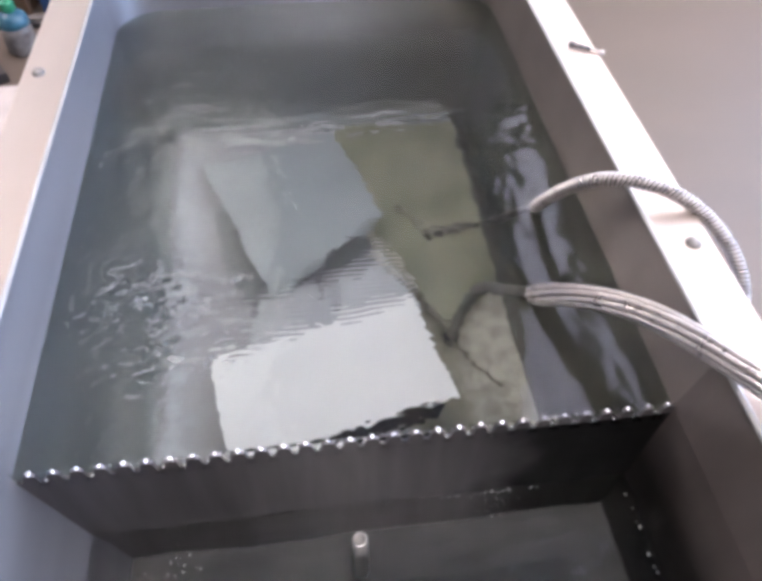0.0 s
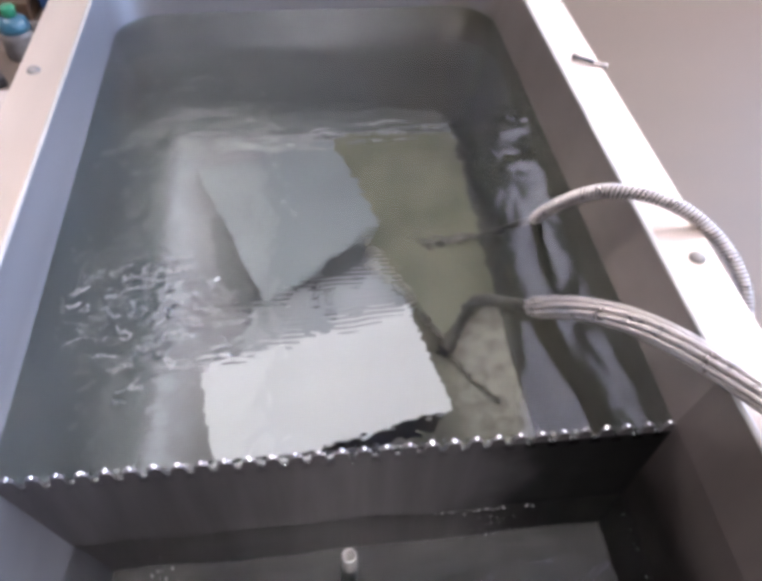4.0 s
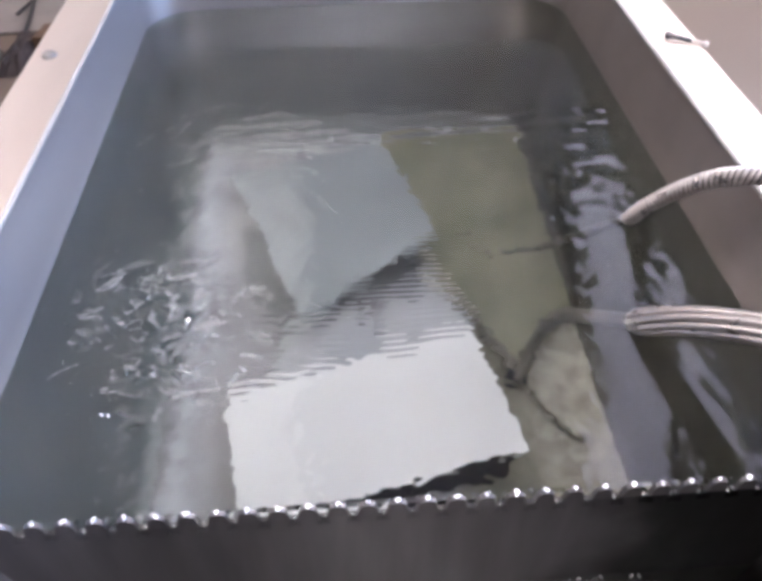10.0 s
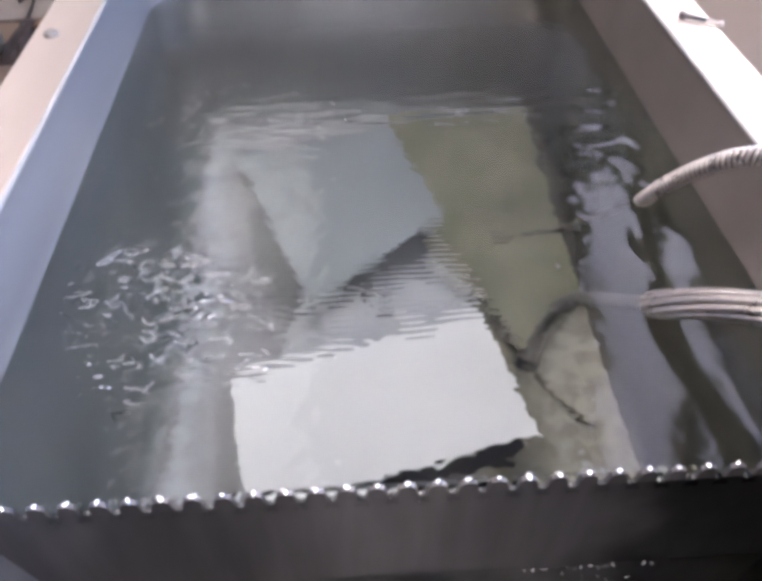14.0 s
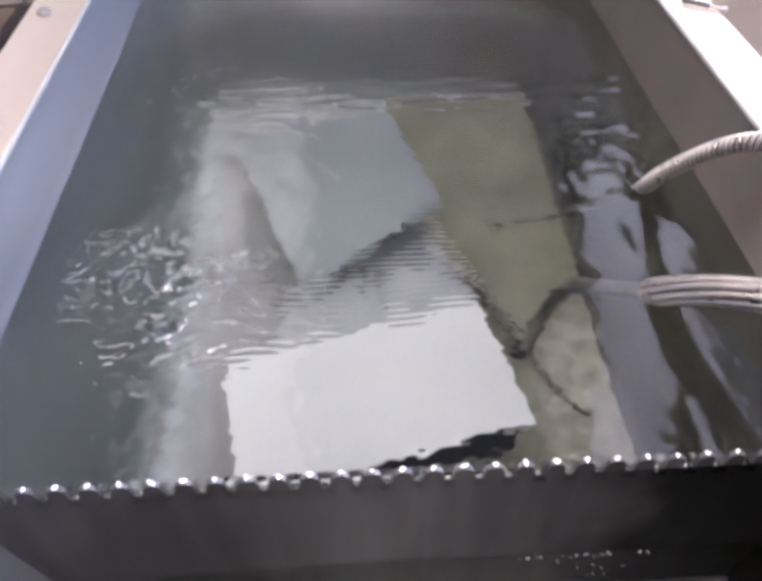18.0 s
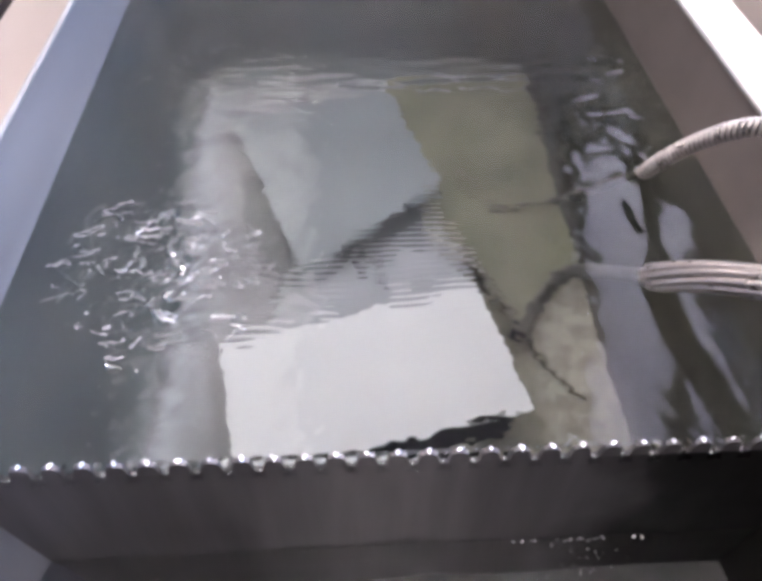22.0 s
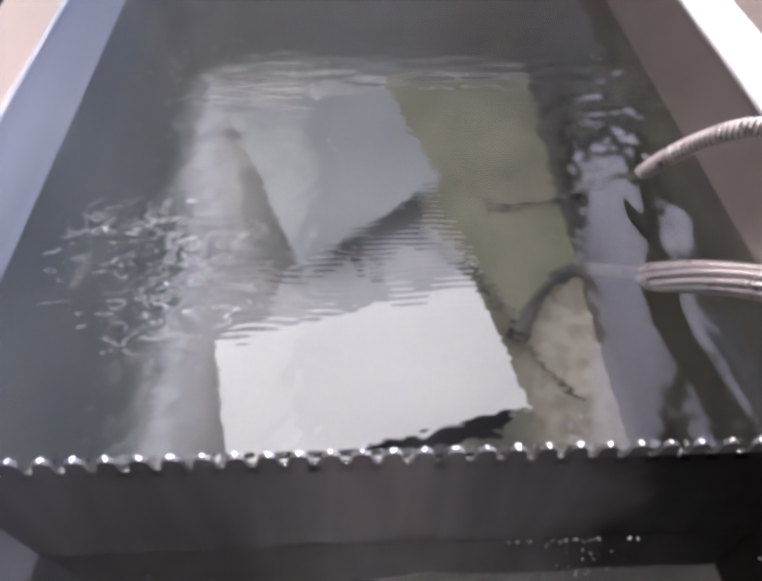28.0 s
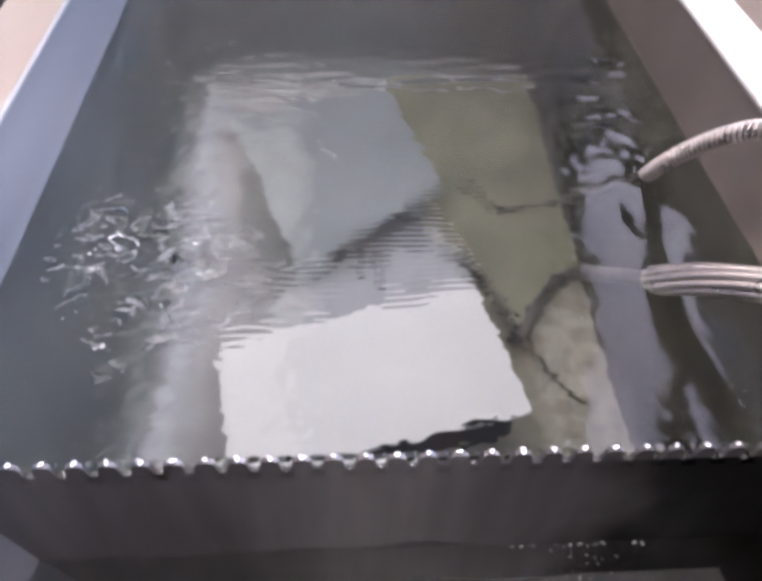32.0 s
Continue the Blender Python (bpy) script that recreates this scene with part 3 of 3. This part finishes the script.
    verts, faces = [], []
    for j in range(ny + 1):
        v = j / ny
        y = y0 + (y1 - y0) * (0.65 * v + 0.35 * v * v)
        for i in range(nx + 1):
            x = x0 + (x1 - x0) * i / nx
            verts.append((x, y, WATER + ripple(x, y)))
    for j in range(ny):
        for i in range(nx):
            a = j * (nx + 1) + i
            faces.append((a, a + 1, a + nx + 2, a + nx + 1))
    me = bpy.data.meshes.new("bath_water")
    me.from_pydata(verts, [], faces)
    me.polygons.foreach_set("use_smooth", [True] * len(faces))
    me.materials.append(M_WATER)
    ob = tagged(new("bath_water", me), "clear slightly green rippling water in the tank", "water", kind="structure")
    verts, faces = [], []
    for j in range(41):
        for i in range(61):
            x, y = XL + (XR - XL) * i / 60, FRONT + (-0.003 - FRONT) * j / 40
            verts.append((x, y, TROUGH + 0.0018 * noise.noise(Vector((x * 28, y * 90, 2.0))) + 0.0007 * noise.noise(Vector((x * 110, y * 170, 6.0)))))
    for j in range(40):
        for i in range(60):
            a = j * 61 + i
            faces.append((a, a + 1, a + 62, a + 61))
    me = bpy.data.meshes.new("trough_water")
    me.from_pydata(verts, [], faces)
    me.polygons.foreach_set("use_smooth", [True] * len(faces))
    me.materials.append(M_CHURNED)
    o2 = tagged(new("trough_water", me), "dark rippling water in the overflow trough", "water", kind="structure")
    return ob, o2


# ---- things in the bath ----
def sheet(name, label, corners, material, inset=0.9, base=True):
    """Thin plate, with a dark block added as the shade where it stands off the bottom; corners (x, y, z) run round it.
    """
    t = thing(name, label, "sheet", "submerged sheets")
    m = len(corners)
    cx, cy, cz = (sum(c[k] for c in corners) / m for k in range(3))
    t.location = (cx, cy, FLOOR_T)
    bm = bmesh.new()
    pts, n = [], 14
    for k in range(m):
        a, b = Vector(corners[k]), Vector(corners[(k + 1) % m])
        for i in range(n):
            p = a.lerp(b, i / n)
            w = 0.0016 * noise.noise(p * 60), 0.0016 * noise.noise(p * 60 + Vector((5, 5, 5)))
            pts.append((p.x - cx + w[0], p.y - cy + w[1], p.z - FLOOR_T))
    lo = [bm.verts.new((x, y, z - 0.003)) for x, y, z in pts]
    hi = [bm.verts.new(p) for p in pts]
    lc = bm.verts.new((0, 0, cz - FLOOR_T - 0.003))
    hc = bm.verts.new((0, 0, cz - FLOOR_T))
    for k in range(len(pts)):
        j = (k + 1) % len(pts)
        bm.faces.new((lo[k], lo[j], hi[j], hi[k]))
        bm.faces.new((hi[k], hi[j], hc))
        bm.faces.new((lo[j], lo[k], lc))
    part("panel", bm, material, t)
    if not base:
        return t
    bm = bmesh.new()
    rings = []
    for low, k in ((True, inset - 0.02), (False, inset + 0.02)):
        ring = []
        for c in corners:
            z = 0.0025 if low else cz + (c[2] - cz) * k - FLOOR_T - 0.0075
            ring.append(bm.verts.new(((c[0] - cx) * k, (c[1] - cy) * k, z)))
        rings.append(ring)
    bm.faces.new(rings[0][::-1])
    bm.faces.new(rings[1])
    for k in range(m):
        j = (k + 1) % m
        bm.faces.new((rings[0][k], rings[0][j], rings[1][j], rings[1][k]))
    part("base", bm, M_FOOT, t, "dark block standing in for the shade under the sheet")
    return t


def strands(pts, radius, count, lead, thick):
    """Centre lines of wires wound round a path."""
    up, s, out = Vector((0.3, 0.2, 1)).normalized(), 0.0, [[] for _ in range(count)]
    for i, q in enumerate(pts):
        d = (pts[min(i + 1, len(pts) - 1)] - pts[max(i - 1, 0)]).normalized()
        side = d.cross(up).normalized()
        up = side.cross(d).normalized()
        for k in range(count):
            a = 2 * math.pi * (s / lead + k / count)
            out[k].append(q + radius * (math.cos(a) * side + math.sin(a) * up))
        if i + 1 < len(pts):
            s += (pts[i + 1] - q).length
    return out


def hose(label, path, radius, count, lead, thick, step, tail, grain):
    """path runs from the submerged end; under water a plain tube is darkened for its backlit look, wires are wound
    round the rest.
    """
    t = thing("braided_hose", label, "hose", "hoses over the rim")
    pts = curve_points(path, 0.0006)
    cut = next(i for i, p in enumerate(pts) if p.z > WATER - 0.002)
    low = next(i for i, p in enumerate(pts) if i > cut + 300 and p.z < 0.66)
    core = part("core", sweep(pts[cut:low:3], radius, 20), M_PIN, t, "dark core under the wires", smooth=True)
    for line in strands(pts[cut:low:step], radius + 0.25 * thick, count, lead, thick):
        part("wire", sweep(line, thick, 7, lambda a, s: grain * thick * math.sin(s * 2500 + 2 * a)), M_BRAID, core, "bright steel wire", smooth=True)
    part("sleeve", sweep(pts[low - 2::6], radius + 0.6 * thick, 20), M_BRAID, t, smooth=True)
    part("tail", sweep(pts[:cut - 1:4], radius * tail, 16), M_TAIL, t, "stretch of the hose under water, darkened in colour", smooth=True)
    return t


def things_in_bath():
    sheet("white_sheet", "white flat sheet lying under water over a dark shade block", [(-0.131, 0.178, 0.60), (-0.110, 0.056, 0.62), (0.0957, 0.0928, 0.645), (0.0738, 0.2165, 0.625)], M_WHITE)
    sheet("grey_sheet", "pale grey flat sheet lying tilted under water", [(-0.148, 0.458, 0.591), (-0.066, 0.223, 0.640), (0.057, 0.326, 0.635), (0.016, 0.500, 0.594)], M_GREY, 0.72)
    sheet("sheet_shadow", "dark flat piece standing in for the grey sheet's shadow", [(-0.132, 0.380, 0.5855), (-0.122, 0.310, 0.5855), (-0.088, 0.240, 0.5855), (-0.040, 0.240, 0.5855), (0.030, 0.280, 0.5855), (0.064, 0.345, 0.5855), (0.020, 0.440, 0.5855)], M_SHADOW, base=False)
    sheet("pale_sheet", "pale grey sheet lying flat, half under the white sheet", [(-0.082, 0.253, 0.5895), (-0.108, 0.150, 0.5895), (0.082, 0.150, 0.5895), (0.082, 0.235, 0.5895), (0.050, 0.296, 0.5895)], M_PALE, base=False)
    o = sheet("olive_sheet", "olive filmed sheet lying flat against the back of the bath", [(0.043, 0.313, 0.595), (0.112, 0.187, 0.603), (0.171, 0.240, 0.594), (0.170, 0.508, 0.590), (0.020, 0.508, 0.590)], M_OLIVE, 0.8, base=False)
    bm = bmesh.new()
    p, q = Vector((0.041, 0.316, 0.5975)), Vector((0.086, 0.236, 0.6035))
    way = (q - p).normalized()
    side = way.cross(Vector((0, 0, 1))).normalized()
    rows = []
    for i in range(13):
        u = i / 12
        c = p.lerp(q, u) + side * 0.0012 * noise.noise(Vector((u * 9, 2, 5)))
        w = 0.0050 * (1 - 0.55 * u) * (1 + 0.35 * noise.noise(Vector((u * 14, 7, 1))))
        rows.append([bm.verts.new(c - o.location + side * a * w + Vector((0, 0, z))) for a, z in ((-1, -0.001), (-0.6, 0.0018), (0.6, 0.0018), (1, -0.001))])
    for a, b in zip(rows, rows[1:]):
        for k in range(3):
            bm.faces.new((a[k], b[k], b[k + 1], a[k + 1]))
        bm.faces.new((a[3], b[3], b[0], a[0]))
    bm.faces.new(rows[0])
    bm.faces.new(rows[-1][::-1])
    part("edge_crust", bm, M_CHALK, o, "pale chalky crust on the edge", smooth=True)
    for x, y, a, L in ((-0.003, 0.249, 20, 0.0075), (-0.018, 0.262, -15, 0.005)):
        bm = bmesh.new()
        bmesh.ops.create_icosphere(bm, subdivisions=2, radius=1.0)
        for v in bm.verts:
            k = 1 + 0.3 * noise.noise(v.co * 1.7 + Vector((x * 90, 3, 1)))
            v.co = Vector((v.co.x * L * k, v.co.y * L * 0.6 * k, v.co.z * 0.003 * k))
        f = part("fragment", bm, M_FOOT, None, smooth=True)
        f.matrix_basis = pose(x, y, 0.5918, 0, 0, a)
        tagged(f, "small dark fragment lying on the pale sheet", "fragment", "fragments in the bath")
    h = hose("thin stainless braided hose arching over the rim into the water",
         [(0.104, 0.317, 0.599), (0.125, 0.318, 0.599), (0.148, 0.320, 0.600), (0.168, 0.316, 0.608), (0.177, 0.295, 0.645), (0.179, 0.255, 0.72), (0.1745, 0.2105, 0.80), (0.186, 0.193, 0.832), (0.199, 0.1745, 0.860), (0.217, 0.158, 0.876),
          (0.236, 0.148, 0.878), (0.262, 0.137, 0.871), (0.288, 0.122, 0.853), (0.309, 0.099, 0.828), (0.317, 0.077, 0.787), (0.318, 0.06, 0.70), (0.31, 0.05, 0.5), (0.315, 0.05, 0.2), (0.32, 0.05, 0.012)],
         0.0046, 3, 0.0105, 0.00112, 1, 0.75, 0.0)
    part("branch", sweep(curve_points([(0.106, 0.318, 0.599), (0.098, 0.330, 0.598), (0.090, 0.346, 0.597), (0.076, 0.366, 0.597)], 0.002), 0.0020, 12), M_CABLE, h, "thin olive cable", smooth=True)
    h = hose("thick stainless braided hose running over the rim into the water",
         [(0.109, 0.176, 0.596), (0.117, 0.191, 0.609), (0.129, 0.206, 0.622), (0.134, 0.196, 0.665), (0.1345, 0.170, 0.715), (0.138, 0.138, 0.762), (0.150, 0.112, 0.80), (0.172, 0.080, 0.834), (0.195, 0.046, 0.857), (0.2105, 0.0147, 0.869),
          (0.226, -0.012, 0.873), (0.242, -0.036, 0.874), (0.268, -0.068, 0.868), (0.295, -0.092, 0.838), (0.307, -0.103, 0.78), (0.31, -0.11, 0.6), (0.315, -0.11, 0.3), (0.32, -0.11, 0.012)],
         0.0064, 9, 0.9, 0.0023, 1, 0.93, 0.10)
    bm = bmesh.new()
    bmesh.ops.create_icosphere(bm, subdivisions=3, radius=1.0)
    for v in bm.verts:
        k = 1 + 0.35 * noise.noise(v.co * 1.6)
        v.co = Vector((0.110 + v.co.x * 0.0095 * k, 0.180 + v.co.y * 0.0085 * k, 0.5935 + v.co.z * 0.009 * k))
    part("connector", bm, M_FOOT, h, "lumpy dark connector on the bottom", smooth=True)
    part("branch", sweep(curve_points([(0.111, 0.174, 0.594), (0.124, 0.156, 0.590), (0.135, 0.134, 0.588), (0.151, 0.123, 0.5875)], 0.002), 0.0019, 12), M_CABLE, h, "thin dark cable", smooth=True)
    part("branch", sweep(curve_points([(0.108, 0.184, 0.598), (0.101, 0.196, 0.603), (0.093, 0.210, 0.606), (0.083, 0.222, 0.606)], 0.002), 0.0030, 12), M_TAIL, h, "thin dark cable", smooth=True)
    p = thing("standpipe", "short bright steel standpipe in the overflow trough", "pipe", at=pose(-0.006, -0.037, 0.634))
    part("tube", lathe([(0.0058, 0), (0.0058, 0.084), (0.0050, 0.086), (0.0042, 0.085), (0.0042, 0.02)], 20), M_SCREW, p, smooth=True)


def foam():
    """Solid pale flecks for the glints along the waterlines of the trough and a patch by the weir."""
    rng = random.Random(11)
    bm = bmesh.new()
    spots = [(rng.uniform(0.06, 0.14), -0.0052 - 0.001 * rng.random(), 0.8) for _ in range(14)]
    spots += [(0.2095 - 0.0035 * rng.random(), rng.uniform(-0.10, -0.02), 0.7) for _ in range(9)]
    spots += [(rng.gauss(-0.150, 0.014), rng.gauss(-0.033, 0.010), 0.8) for _ in range(14)]
    spots += [(rng.gauss(0.094, 0.014), -0.0045 - 0.022 * rng.random(), 0.45) for _ in range(30)]
    for x, y, k in spots:
        r = k * rng.uniform(0.0004, 0.0011)
        g = bmesh.ops.create_icosphere(bm, subdivisions=1, radius=1.0)
        turn = rng.uniform(0, 3.1)
        for v in g["verts"]:
            a, b = v.co.x * r * 2.2, v.co.y * r
            v.co = Vector((x + a * math.cos(turn) - b * math.sin(turn), min(y + a * math.sin(turn) + b * math.cos(turn), -0.0040), TROUGH + 0.0007 + v.co.z * r * 0.5))
    ob = part("foam", bm, M_FLECK, None, smooth=True)
    return tagged(ob, "small pale flecks standing in for glints on the trough water", "foam", kind="stuff")


# ---- clutter on the floor beside the tank ----
def floor_clutter():
    e = thing("bright_floor_patch", "flat pale pinkish patch added to brighten the floor", "board", at=pose(-0.97, 1.60, 0))
    part("board", boxed(-0.20, 0.18, -0.16, 0.165, 0, 0.008, 0.002), M_PINKISH, e)
    b = thing("bottle", "cloudy plastic bottle with green cap and teal collar, on the floor", "bottle", at=pose(-0.905, 1.985, 0))
    part("body", lathe([(0.044, 0), (0.049, 0.006), (0.049, 0.07), (0.046, 0.09)], 28), M_CLOUDY, b, smooth=True)
    part("collar", lathe([(0.0465, 0.0902), (0.048, 0.1), (0.041, 0.122), (0.022, 0.136)], 28), M_TEAL, b, "teal collar", smooth=True)
    part("cap", lathe([(0.0205, 0.1362), (0.022, 0.139), (0.022, 0.162), (0.019, 0.167)], 24), M_GREEN, b, "green screw cap", smooth=True)
    c = thing("crate", "dark blue plastic crate on the floor", "crate", at=pose(-0.785, 2.35, 0, 0, 0, 8))
    bm = bmesh.new()
    for a in ((-0.12, 0.12, -0.1, -0.095, 0.005, 0.15), (-0.12, 0.12, 0.095, 0.1, 0.005, 0.15), (-0.12, -0.115, -0.095, 0.095, 0.005, 0.15), (0.115, 0.12, -0.095, 0.095, 0.005, 0.15), (-0.12, 0.12, -0.1, 0.1, 0, 0.005)):
        box(bm, *a)
    part("shell", bm, M_BLUE, c)
    part("rim", sweep(curve_points([(-0.12, -0.1, 0.153), (0.0, -0.101, 0.153), (0.12, -0.1, 0.153)], 0.01), 0.006, 8), M_BLUE, c, smooth=True)
    k = thing("carton", "flat red-brown cardboard carton on the floor", "carton", at=pose(-1.0, 2.28, 0, 0, 0, -6))
    part("body", boxed(-0.075, 0.075, -0.06, 0.06, 0, 0.06, 0.002), M_BROWN, k)
    part("flap", boxed(-0.074, 0.074, -0.059, -0.002, 0.0603, 0.063), M_BROWN, k)
    f = thing("batten", "pale wooden batten with a dark edge on the floor", "batten", at=pose(-0.92, 2.15, 0, 0, 0, -4))
    part("strip", boxed(-0.16, 0.16, 0.001, 0.03, 0, 0.02, 0.001), M_BOARD, f)
    part("edge", boxed(-0.16, 0.16, -0.03, 0.0, 0, 0.018, 0.001), M_BLACK, f, "black edge strip")
    d = thing("clamp", "black plastic clamp with pale insets on the floor", "clamp", at=pose(-0.985, 1.86, 0, 0, 0, 28))
    part("body", boxed(-0.036, 0.036, -0.085, 0.085, 0, 0.03, 0.006), M_BLACK, d)
    part("inset", boxed(-0.018, 0.018, -0.062, -0.018, 0.0303, 0.034), M_OFFWHITE, d)
    part("inset", boxed(-0.018, 0.018, 0.012, 0.056, 0.0303, 0.034), M_OFFWHITE, d)
    w = thing("panel_board", "grey-beige board lying on the floor", "board", at=pose(-1.16, 2.55, 0, 0, 0, 3))
    part("board", boxed(-0.26, 0.13, -0.15, 0.36, 0, 0.012, 0.002), M_BOARD, w)
    a = thing("cable", "black cable curled over the board", "cable", at=pose(-1.12, 2.5, 0.0125))
    part("cord", sweep(curve_points([(-0.10, 0.22, 0.008), (-0.085, 0.13, 0.008), (-0.065, 0.03, 0.008), (-0.05, -0.06, 0.008), (-0.04, -0.15, 0.008)], 0.004), 0.007, 10), M_BLACK, a, smooth=True)
    part("branch", sweep(curve_points([(-0.088, 0.135, 0.014), (-0.105, 0.08, 0.01), (-0.115, 0.035, 0.008)], 0.004), 0.007, 10), M_BLACK, a, smooth=True)
    m = thing("bag", "crumpled dark brown bag on the floor", "bag", at=pose(-1.125, 2.225, 0))
    bm = bmesh.new()
    n = 26
    grid = []
    for i in range(n + 1):
        row = []
        for q in range(n + 1):
            u, v = i / n * 2 - 1, q / n * 2 - 1
            e = max(0.0, 1 - max(abs(u), abs(v)) ** 4)
            row.append(bm.verts.new((0.046 * u, 0.160 * v, 0.045 * e * (1 + 0.5 * noise.noise(Vector((u * 3, v * 3, 4)))) + 0.001)))
        grid.append(row)
    for i in range(n):
        for q in range(n):
            bm.faces.new((grid[i][q], grid[i + 1][q], grid[i + 1][q + 1], grid[i][q + 1]))
    part("cloth", bm, M_BAG, m, smooth=True)
    g = thing("drum", "dark grey rounded plastic drum on the floor", "drum", at=pose(-1.29, 2.16, 0))
    part("body", lathe([(0.1, 0), (0.11, 0.012), (0.115, 0.18), (0.105, 0.24), (0.08, 0.255)], 32), M_DRUM, g, smooth=True)
    part("lid", lathe([(0.078, 0.2552), (0.078, 0.27), (0.07, 0.276)], 28), M_DRUM, g, smooth=True)


# ---- what moves ----
def splashes():
    """Low glassy lumps that heave over the spring by the left wall."""
    rng = random.Random(5)
    out = []
    for k in range(16):
        bm = bmesh.new()
        L, Wd, H = rng.uniform(0.0035, 0.011), rng.uniform(0.0016, 0.0042), rng.uniform(0.0010, 0.0024)
        bend, n, m = rng.uniform(-1.6, 1.6), 16, 7
        grid = []
        for i in range(n + 1):
            u = i / n * 2 - 1
            row = []
            for j in range(m + 1):
                v = j / m * 2 - 1
                wide = Wd * (1 - u * u) ** 0.5 * (1 + 0.3 * math.sin(5 * u + k)) + 1e-5
                a = bend * u
                x = L * u * math.cos(a * 0.5) + v * wide * math.sin(a)
                y = L * bend * 0.35 * u * u + v * wide * math.cos(a)
                row.append(bm.verts.new((x, y, H * (1 - u * u) * (1 - v * v) + 0.00005)))
            grid.append(row)
        for i in range(n):
            for j in range(m):
                bm.faces.new((grid[i][j], grid[i + 1][j], grid[i + 1][j + 1], grid[i][j + 1]))
        ob = part("splash", bm, M_WATER, smooth=True)
        tagged(ob, "small glassy lump of churning water", "splash", "splashes over the spring")
        a = rng.uniform(0, 2 * math.pi)
        r = rng.random() ** 0.6
        out.append((ob, -0.150 + 0.050 * r * math.cos(a), 0.128 + 0.075 * r * math.sin(a), rng.uniform(0, 6.3), rng.uniform(0.7, 1.3), rng.uniform(0, 360)))
    # lamp glints added as thin lines that run round the cells of the churning patch
    for k in range(130):
        L, flat = rng.uniform(0.0022, 0.0080), rng.uniform(0.18, 0.5)
        ph, turn = [rng.uniform(0, 6.3) for _ in range(3)], rng.choice((1.0, 0.75, 0.5, 0.4, 0.3))
        line, n = [], 34
        for i in range(n + 1):
            a = 2 * math.pi * turn * i / n + ph[0]
            r = 1 + 0.28 * math.sin(2 * a + ph[1]) + 0.16 * math.sin(3 * a + ph[2]) + 0.08 * math.sin(7 * a + ph[0])
            line.append(Vector((L * r * math.cos(a), L * flat * r * math.sin(a), 0.0004 * math.sin(2 * a + ph[2]))))
        thick = rng.uniform(0.00032, 0.00060)
        ob = part("crest", sweep(line, thick, 8, lambda a, s, p=ph, w=thick: w * 0.45 * math.sin(s * 900 + p[1])), (M_BEAD, M_GLINT, M_GLINT, M_CREST, M_GLINT, M_GLINT)[k % 6], smooth=True)
        tagged(ob, "thin line standing in for a lamp glint on the churning water", "crest", "crests over the spring")
        a, r = rng.uniform(0, 2 * math.pi), rng.random() ** 0.55
        out.append((ob, -0.138 + 0.068 * r * math.cos(a) - 0.2 * (0.07 * r * math.sin(a)), 0.126 + 0.072 * r * math.sin(a), rng.uniform(0, 6.3), rng.uniform(0.7, 1.3), rng.gauss(0, 22)))
    bm = bmesh.new()
    bmesh.ops.create_icosphere(bm, subdivisions=2, radius=1.0)
    me = mesh_from(bm, "bubble", True)
    me.materials.append(M_BEAD)
    for k in range(36):
        s = rng.uniform(0.0004, 0.0010)
        ob = new("bubble", me)
        ob.scale = (s * rng.uniform(1, 1.8), s, s * 0.7)
        tagged(ob, "tiny drop on the churning water, in metal for its glint", "drop", "drops over the spring")
        a, r = rng.uniform(0, 2 * math.pi), rng.random() ** 0.6
        out.append((ob, -0.150 + 0.054 * r * math.cos(a), 0.128 + 0.085 * r * math.sin(a), rng.uniform(0, 6.3), rng.uniform(0.7, 1.3), 0.0))
    return out


# how strongly the spring wells up, by time
WELLING = [(0, 0.35), (2.5, 0.4), (4.5, 0.75), (5.5, 1), (6.5, 0.8), (7.2, 0.9), (8, 0.7), (9, 0.4), (10, 0.5), (11, 1), (12, 0.65), (13.5, 0.85), (14.5, 0.45), (17, 0.5), (18.4, 0.55), (19, 1),
           (21, 1), (23.5, 0.9), (24.5, 0.5), (25, 0.6), (26.5, 0.4), (28.3, 0.4), (29, 1), (29.8, 0.4), (31, 0.6), (32, 0.5)]


def motions():
    for ob, x, y, ph, rate, turn in SPLASHES:
        rows = []
        for i in range(107):
            t = min(i * 0.3, 32.0)
            p = ph + t * 3.1 * rate
            up = float(np.interp(t, [a for a, b in WELLING], [b for a, b in WELLING]))
            z = WATER + 0.0004 - 0.0044 * (1 - up) + 0.0016 * math.sin(p) + 0.0004 * math.sin(2.7 * p)
            rows.append((t, pose(x + 0.007 * math.sin(0.83 * p + ph), y + 0.006 * math.cos(0.67 * p + 2 * ph), z, 4 * math.sin(1.3 * p), 4 * math.cos(1.1 * p), 18 * math.sin(0.45 * p) + turn)))
        walk(ob, rows)
    rows = []
    for i in range(161):
        t = i * 0.2
        rows.append((t, pose(0.0035 * math.sin(2.3 * t) + 0.0015 * math.sin(5.1 * t), 0.0009 * math.sin(3.7 * t + 1), 0.0002 * math.sin(4.3 * t))))
    walk(BATH, rows)
    walk(TROUGH_WATER, [(i * 0.2, pose(0.0016 * math.sin(2.3 * i * 0.2), 0.0010 * math.sin(3.1 * i * 0.2), 0.0004 * math.sin(5.1 * i * 0.2 + 2))) for i in range(161)])


room()
added_strip_light()
light_panel()
tank()
weir()
BATH, TROUGH_WATER = water()
things_in_bath()
foam()
floor_clutter()
SPLASHES = splashes()
motions()
